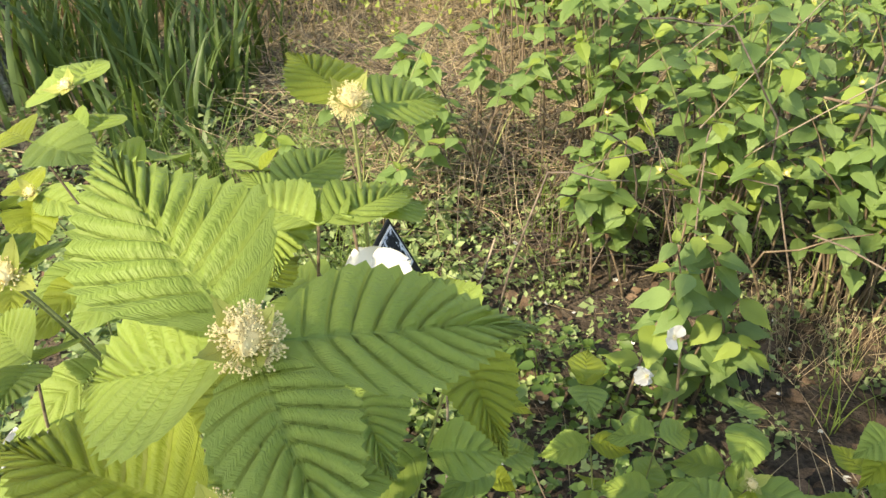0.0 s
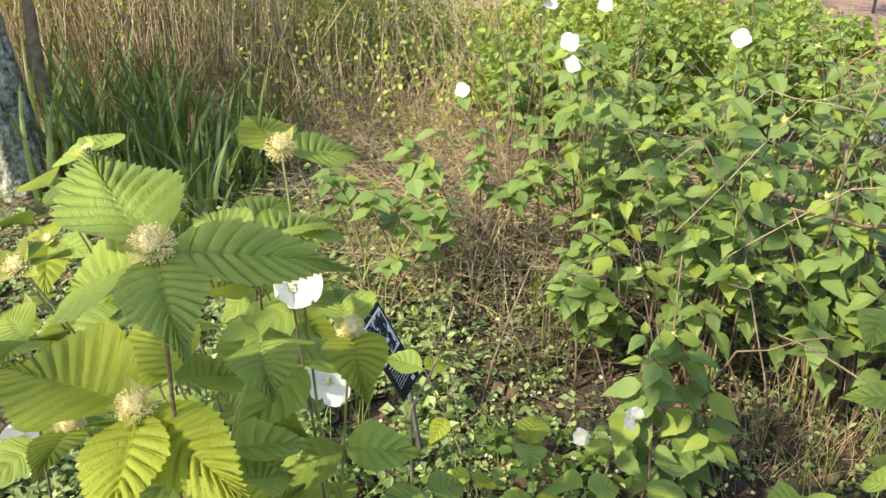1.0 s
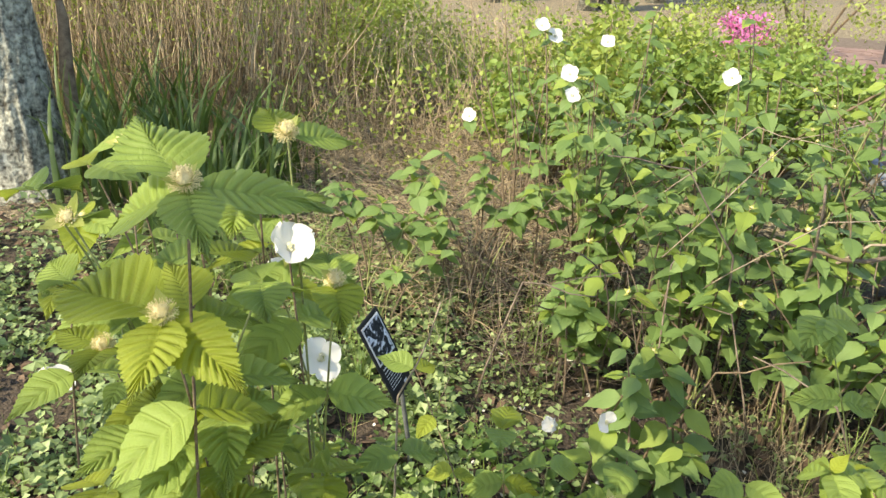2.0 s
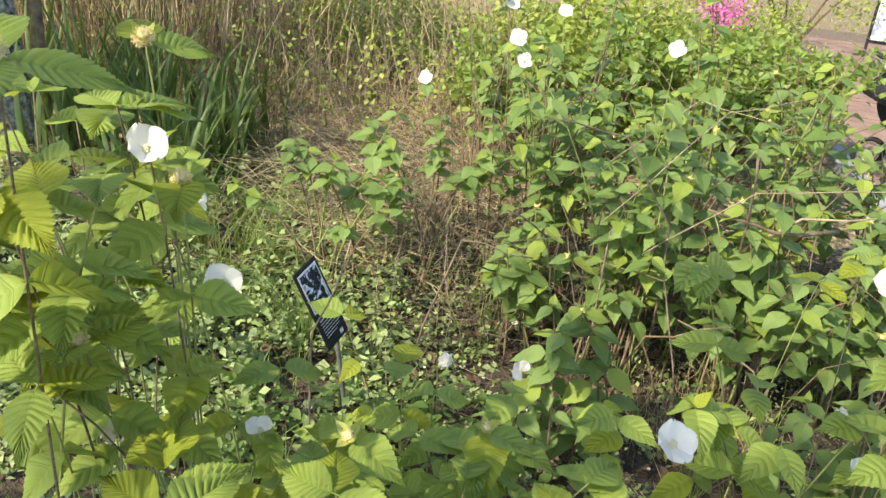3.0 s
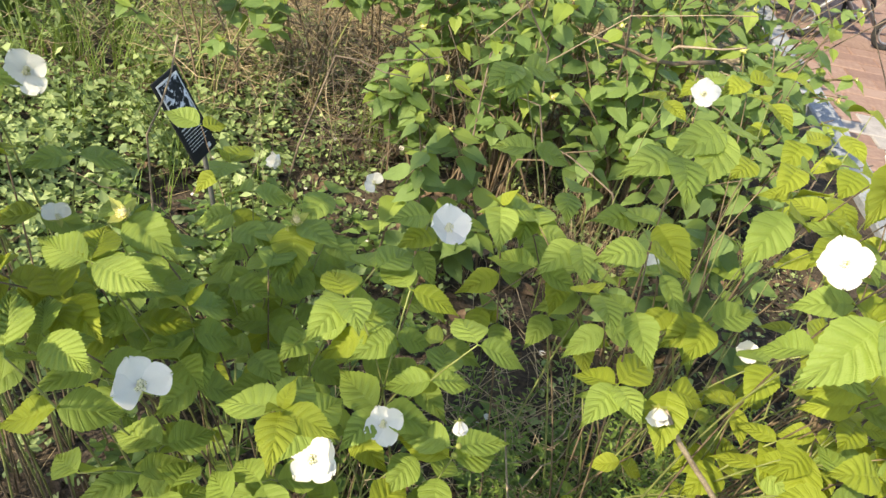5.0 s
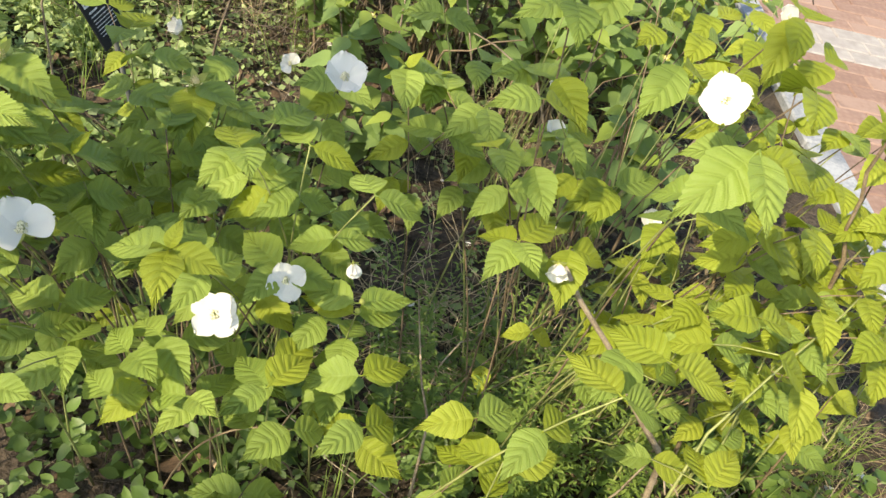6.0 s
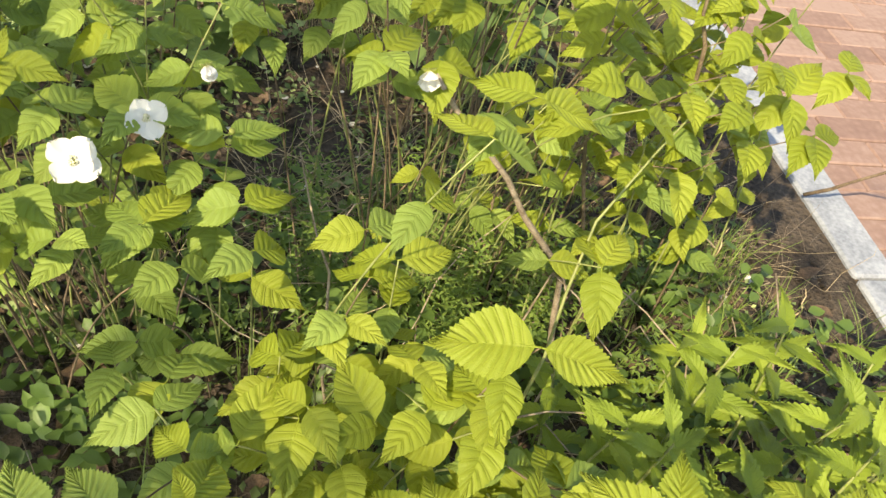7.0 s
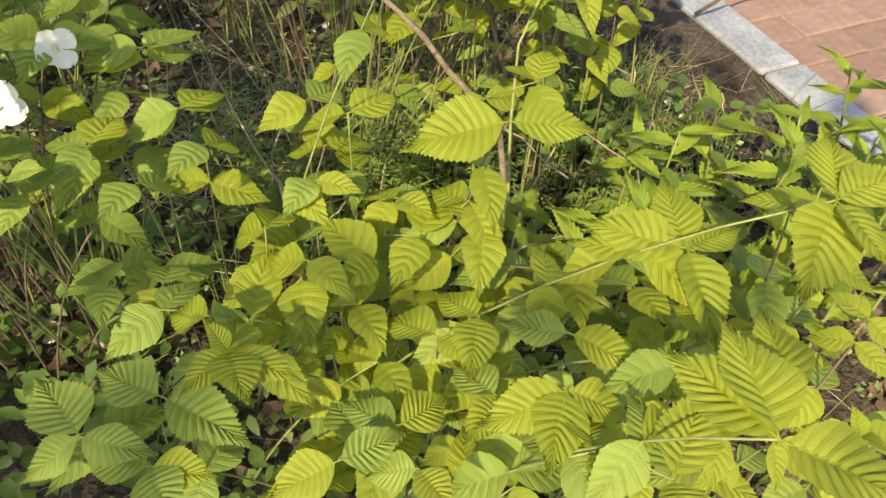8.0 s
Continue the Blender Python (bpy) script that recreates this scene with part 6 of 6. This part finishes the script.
def herb(x, y, tall, size, leaves=9, lean=(0, 0)):
    ob = thing("herb", x, y, 0, "leafy herb with long toothed lance-shaped leaves", "plant", "toothed herbs")
    pts = curve((x, y, -0.02), (x + lean[0], y + lean[1], tall), 0.15, 8)
    stem = tube("stem", pts, [0.003 - 0.0002 * i for i in range(9)], STEM, ob, 6)
    for k in range(leaves):
        s = 0.35 + 0.65 * k / (leaves - 1)
        i = min(7, int(s * 8))
        a = k * 2.4 + rnd.uniform(-0.3, 0.3)
        up = 0.1 + 0.5 * s
        axis = Vector((math.cos(a), math.sin(a), up + rnd.uniform(-0.3, 0.2)))
        put("leaf", rnd.choice(LANCE), leaf_pose(pts[i].lerp(pts[i + 1], s * 8 - i), axis, (0, -0.2, 1), size * (1.1 - 0.45 * s)), stem)


for x, y, tall, size in ((0.86, 0.0, 0.34, 0.12), (0.95, -0.04, 0.38, 0.12), (1.04, 0.03, 0.36, 0.12), (1.12, -0.05, 0.40, 0.12), (1.2, 0.04, 0.36, 0.11), (1.0, -0.14, 0.36, 0.12), (1.12, -0.16, 0.42, 0.12),
                         (1.24, -0.1, 0.40, 0.11), (0.9, 0.08, 0.28, 0.10), (1.3, -0.02, 0.34, 0.1), (1.05, 0.1, 0.3, 0.1), (1.2, -0.2, 0.44, 0.12), (1.36, -0.06, 0.38, 0.1), (1.42, -0.14, 0.42, 0.11), (1.32, -0.2, 0.46, 0.11), (1.46, 0.0, 0.36, 0.1), (1.3, -0.3, 0.48, 0.12), (1.5, -0.22, 0.46, 0.1)):
    herb(x, y, tall, size, rnd.randint(10, 13), (rnd.uniform(-0.05, 0.05), rnd.uniform(-0.05, 0.05)))


def bare_cane(points, thick, mat, label):
    a = points[0]
    ob = thing("bare_cane", a[0], a[1], a[2], label, "branch", "bare canes")
    pts = []
    for p, q in zip(points, points[1:]):
        for s in (0, 0.33, 0.66):
            pts.append(Vector(p).lerp(Vector(q), s) + Vector((rnd.gauss(0, 0.004), rnd.gauss(0, 0.004), rnd.gauss(0, 0.004))))
    pts.append(Vector(points[-1]))
    n = len(pts)
    tube("wood", pts, [thick * (1.1 - 0.55 * i / (n - 1)) * rnd.uniform(0.9, 1.1) for i in range(n)], mat, ob, 7)
    return ob


DRY = "dry pale brown leafless cane among the shrubs"
bare_cane(((1.0, 0.26, -0.02), (0.917, 0.247, 0.3), (0.80, 0.26, 0.46), (0.69, 0.275, 0.61)), 0.0055, TWIG, DRY)
bare_cane(((1.0, 0.30, -0.02), (0.985, 0.311, 0.3), (0.917, 0.401, 0.62)), 0.004, CANE, "reddish brown leafless cane among the shrubs")
bare_cane(((1.16, 0.38, -0.02), (1.13, 0.37, 0.3), (1.09, 0.355, 0.55), (1.05, 0.37, 0.70), (1.03, 0.36, 0.80)), 0.0038, CANE, "reddish brown leafless cane among the shrubs")
bare_cane(((1.05, 0.5, -0.02), (1.02, 0.48, 0.4), (0.93, 0.45, 0.60), (0.86, 0.43, 0.68)), 0.003, TWIG, DRY)
bare_cane(((0.86, 0.62, -0.02), (0.85, 0.6, 0.35), (0.80, 0.52, 0.62)), 0.0026, CANE, "reddish brown leafless cane among the shrubs")
bare_cane(((0.80, 0.05, 0.25), (0.881, 0.144, 0.5), (1.156, 0.365, 0.62)), 0.0021, STEM, "yellow-green leafless cane among the shrubs")
bare_cane(((1.744, 0.635, 0.055), (1.80, 0.54, 0.2), (1.86, 0.44, 0.3)), 0.004, CANE, "dark dead twig leaning over the kerb")
bare_cane(((0.12, 0.52, 0.02), (0.19, 0.46, 0.035), (0.27, 0.39, 0.03), (0.34, 0.31, 0.02)), 0.007, RUSSET, "reddish brown fallen branch on the soil")
bare_cane(((0.90, 1.66, -0.02), (0.93, 1.63, 0.3), (0.88, 1.50, 0.55), (0.84, 1.44, 0.72)), 0.005, DEADWOOD, "pale old cane of the shrub")
bare_cane(((0.9, 1.6, 0.4), (1.0, 1.5, 0.56), (1.15, 1.46, 0.6)), 0.004, TWIG, DRY)
bare_cane(((0.75, 1.6, -0.02), (0.70, 1.5, 0.5), (0.55, 1.45, 0.73), (0.359, 1.422, 0.76)), 0.0028, DEADWOOD, DRY)
bare_cane(((1.15, 1.6, 0.5), (0.95, 1.5, 0.52), (0.78, 1.5, 0.56)), 0.006, CANE, "dark broken branch lying in the shrub")
bare_cane(((-0.02, 0.72, -0.02), (0.0, 0.735, 0.58), (0.05, 0.72, 0.75)), 0.002, TWIG, DRY)
for k in range(7):
    x, y = 0.24 + rnd.uniform(-0.08, 0.12), 2.3 + rnd.uniform(-0.1, 0.15)
    lx = rnd.uniform(-0.22, 0.1)
    bare_cane(((x, y, 0.0), (x + lx * 0.3, y + 0.05, 0.5), (x + lx, y + 0.1, rnd.uniform(0.8, 1.0))), rnd.uniform(0.0022, 0.0036), CANE, "dark upright cane of the shrub")
for _ in range(26):
    x, y = rnd.uniform(-0.1, 1.4), rnd.uniform(1.1, 2.2)
    a = rnd.uniform(0, 6.283)
    z = rnd.uniform(0.1, 0.5)
    bare_cane(((x, y, z * 0.2), (x + math.cos(a) * 0.1, y + math.sin(a) * 0.1, z), (x + math.cos(a) * 0.28, y + math.sin(a) * 0.28, z + rnd.uniform(-0.05, 0.12))), rnd.uniform(0.0014, 0.003), rnd.choice((DEADWOOD, CANE)), "thin dry twig tangled in the shrub")
for _ in range(14):
    x, y = rnd.uniform(0.3, 1.6), rnd.uniform(1.35, 2.5)
    a = rnd.uniform(-0.9, 0.9) + (3.14 if rnd.random() < 0.4 else 0)
    z, d = rnd.uniform(0.6, 0.86), rnd.uniform(0.25, 0.45)
    bare_cane(((x - math.cos(a) * 0.12, y - math.sin(a) * 0.12, z - 0.3), (x + math.cos(a) * d * 0.4, y + math.sin(a) * d * 0.4, z), (x + math.cos(a) * d, y + math.sin(a) * d, z + rnd.uniform(-0.03, 0.16))), rnd.uniform(0.0011, 0.0020), rnd.choice((TWIG, DEADWOOD, DEADWOOD)), "thin bare grey twig standing out of the shrub")
for _ in range(34):
    x, y = rnd.uniform(0.55, 1.35), rnd.uniform(0.0, 0.8)
    a = rnd.uniform(0, 6.283)
    z = rnd.uniform(0.05, 0.35)
    bare_cane(((x, y, 0.0), (x + math.cos(a) * 0.06, y + math.sin(a) * 0.06, z), (x + math.cos(a) * 0.2, y + math.sin(a) * 0.2, z + rnd.uniform(-0.03, 0.12))), rnd.uniform(0.0012, 0.0024), rnd.choice((TWIG, TWIG, CANE)), "thin dry twig standing in the weeds")


# dry stalks that stand and lean on the bank by the kerb
for x, y, dx, dy, z in ((1.36, 0.42, 0.02, 0.02, 0.17), (1.40, 0.36, -0.06, 0.03, 0.10), (1.44, 0.40, 0.05, -0.02, 0.07), (1.30, 0.30, 0.07, 0.05, 0.14), (1.26, 0.24, 0.05, 0.09, 0.12), (1.47, 0.52, -0.03, 0.06, 0.11), (1.33, 0.16, -0.05, 0.08, 0.16), (1.41, 0.62, 0.03, 0.05, 0.15), (1.38, 0.26, -0.02, -0.06, 0.13), (1.52, 0.30, 0.03, 0.05, 0.08)):
    bare_cane(((x, y, 0.0), (x + dx * 0.5 + rnd.uniform(-0.01, 0.01), y + dy * 0.5, z * 0.6), (x + dx, y + dy, z)), rnd.uniform(0.0014, 0.0024), rnd.choice((STRAW, TWIG)), "dry pale stalk on the bank by the kerb")


def fallen_petal(x, y, size):
    ob = put("fallen_petal", PETALS[rnd.randrange(4)], Matrix.Translation((x, y, height(x, y) + 0.012)) @ Matrix.Rotation(rnd.uniform(0, 6.283), 4, "Z") @ Matrix.Rotation(rnd.uniform(-0.4, 0.4), 4, "X") @ Matrix.Scale(size, 4))
    tagged(ob, "white petal fallen on the soil", "petal", "fallen petals")


for _ in range(70):
    fallen_petal(rnd.gauss(0.35, 0.35), rnd.uniform(0.2, 2.1), rnd.uniform(0.008, 0.018))
for x, y in ((1.5, 0.42), (1.41, 0.4), (0.23, 0.41), (0.13, 0.26), (0.3, 1.73), (0.38, 1.78), (0.62, 0.74)):
    fallen_petal(x, y, 0.02)


# ---- kerb and paving pieces ----
def kerb():
    length = (KERB_B - KERB_A).length
    ob = thing("kerb", KERB_A.x, KERB_A.y, 0, "pale grey stone kerb along the bed", "kerb", "", "structure")
    turn = Matrix((KERB_OUT, KERB_DIR, Vector((0, 0, 1)))).transposed().to_4x4()
    at = -2.4
    while at < length:
        step = 0.6
        p = KERB_A + KERB_DIR * (at + step / 2) + KERB_OUT * 0.055
        put("kerb_stone", block_mesh("kerb_stone", 0.11, step - 0.008, 0.16, KERB, 0.006), Matrix.Translation((p.x, p.y, -0.035 + rnd.uniform(-0.002, 0.002))) @ turn, ob)
        at += step
    return turn


TURN_KERB = kerb()


def paving():
    bm = bmesh.new()
    a = KERB_A + KERB_OUT * 0.112 - KERB_DIR * 3
    b = KERB_B + KERB_OUT * 0.112 + KERB_DIR * 5
    q = [bm.verts.new(p) for p in (a, a + KERB_OUT * 5, b + KERB_OUT * 5, b)]
    bm.faces.new(q)
    bm.normal_update()
    for v in bm.verts:
        v.co.z = 0.012
    ob = new("pavement")
    WORLD_OF[ob] = Matrix.Identity(4)
    tagged(ob, "weathered pinkish brick paving with sandy joints", "paving", "", "structure")
    bed = part("paving_bed", bm, JOINT, ob, "sand under the bricks")
    half = block_mesh("brick", 0.097, 0.097, 0.06, BRICK)
    red, grey = block_mesh("brick", 0.197, 0.097, 0.06, BRICK), block_mesh("brick", 0.197, 0.097, 0.06, BRICK_GREY)
    for j in range(0, 36):
        for i in range(0, 8):
            u, v = 0.215 + 0.2 * i + (0.1 if j % 2 else 0), 0.05 + 0.1 * j * 1.0
            band = 25 <= j <= 27
            p = KERB_A + KERB_OUT * u + KERB_DIR * (v + 0.0)
            if j % 2 and i == 0:
                q = p - KERB_OUT * 0.15
                put("brick", half, Matrix.Translation((q.x, q.y, rnd.uniform(-0.002, 0.002))) @ TURN_KERB, ob)
            put("brick", grey if band else red, Matrix.Translation((p.x, p.y, 0.0 + rnd.uniform(-0.003, 0.003))) @ TURN_KERB @ Matrix.Rotation(rnd.uniform(-0.01, 0.01), 4, "Z"), ob)


paving()


def far_paving():
    """The bricks past the nearest ones, joined."""
    v = np.array([(x * 0.0985, y * 0.0485, z * 0.02) for z in (-1, 1) for y in (-1, 1) for x in (-1, 1)])
    box = [(v, [(4, 5, 7, 6), (0, 1, 5, 4), (2, 6, 7, 3), (0, 4, 6, 2), (1, 3, 7, 5)])]
    sets = []
    for j in range(-26, 84):
        for i in range(0, 17):
            if 0 <= j < 36 and i < 8:
                continue
            if j % 2 and i == 0:
                q = KERB_A + KERB_OUT * 0.165 + KERB_DIR * (0.05 + 0.1 * j)
                sets.append((0, Matrix.Translation((q.x, q.y, 0.012)) @ TURN_KERB @ Matrix.Diagonal((0.49, 1, 1, 1))))
            p = KERB_A + KERB_OUT * (0.215 + 0.2 * i + (0.1 if j % 2 else 0)) + KERB_DIR * (0.05 + 0.1 * j)
            sets.append((0, Matrix.Translation((p.x, p.y, 0.012 + rnd.uniform(-0.003, 0.003))) @ TURN_KERB))
    ob = joined("far_brick_paving", box, sets, BRICK_FAR, "weathered pinkish brick paving further off", "paving")
    ob.data.polygons.foreach_set("use_smooth", [False] * len(ob.data.polygons))


far_paving()
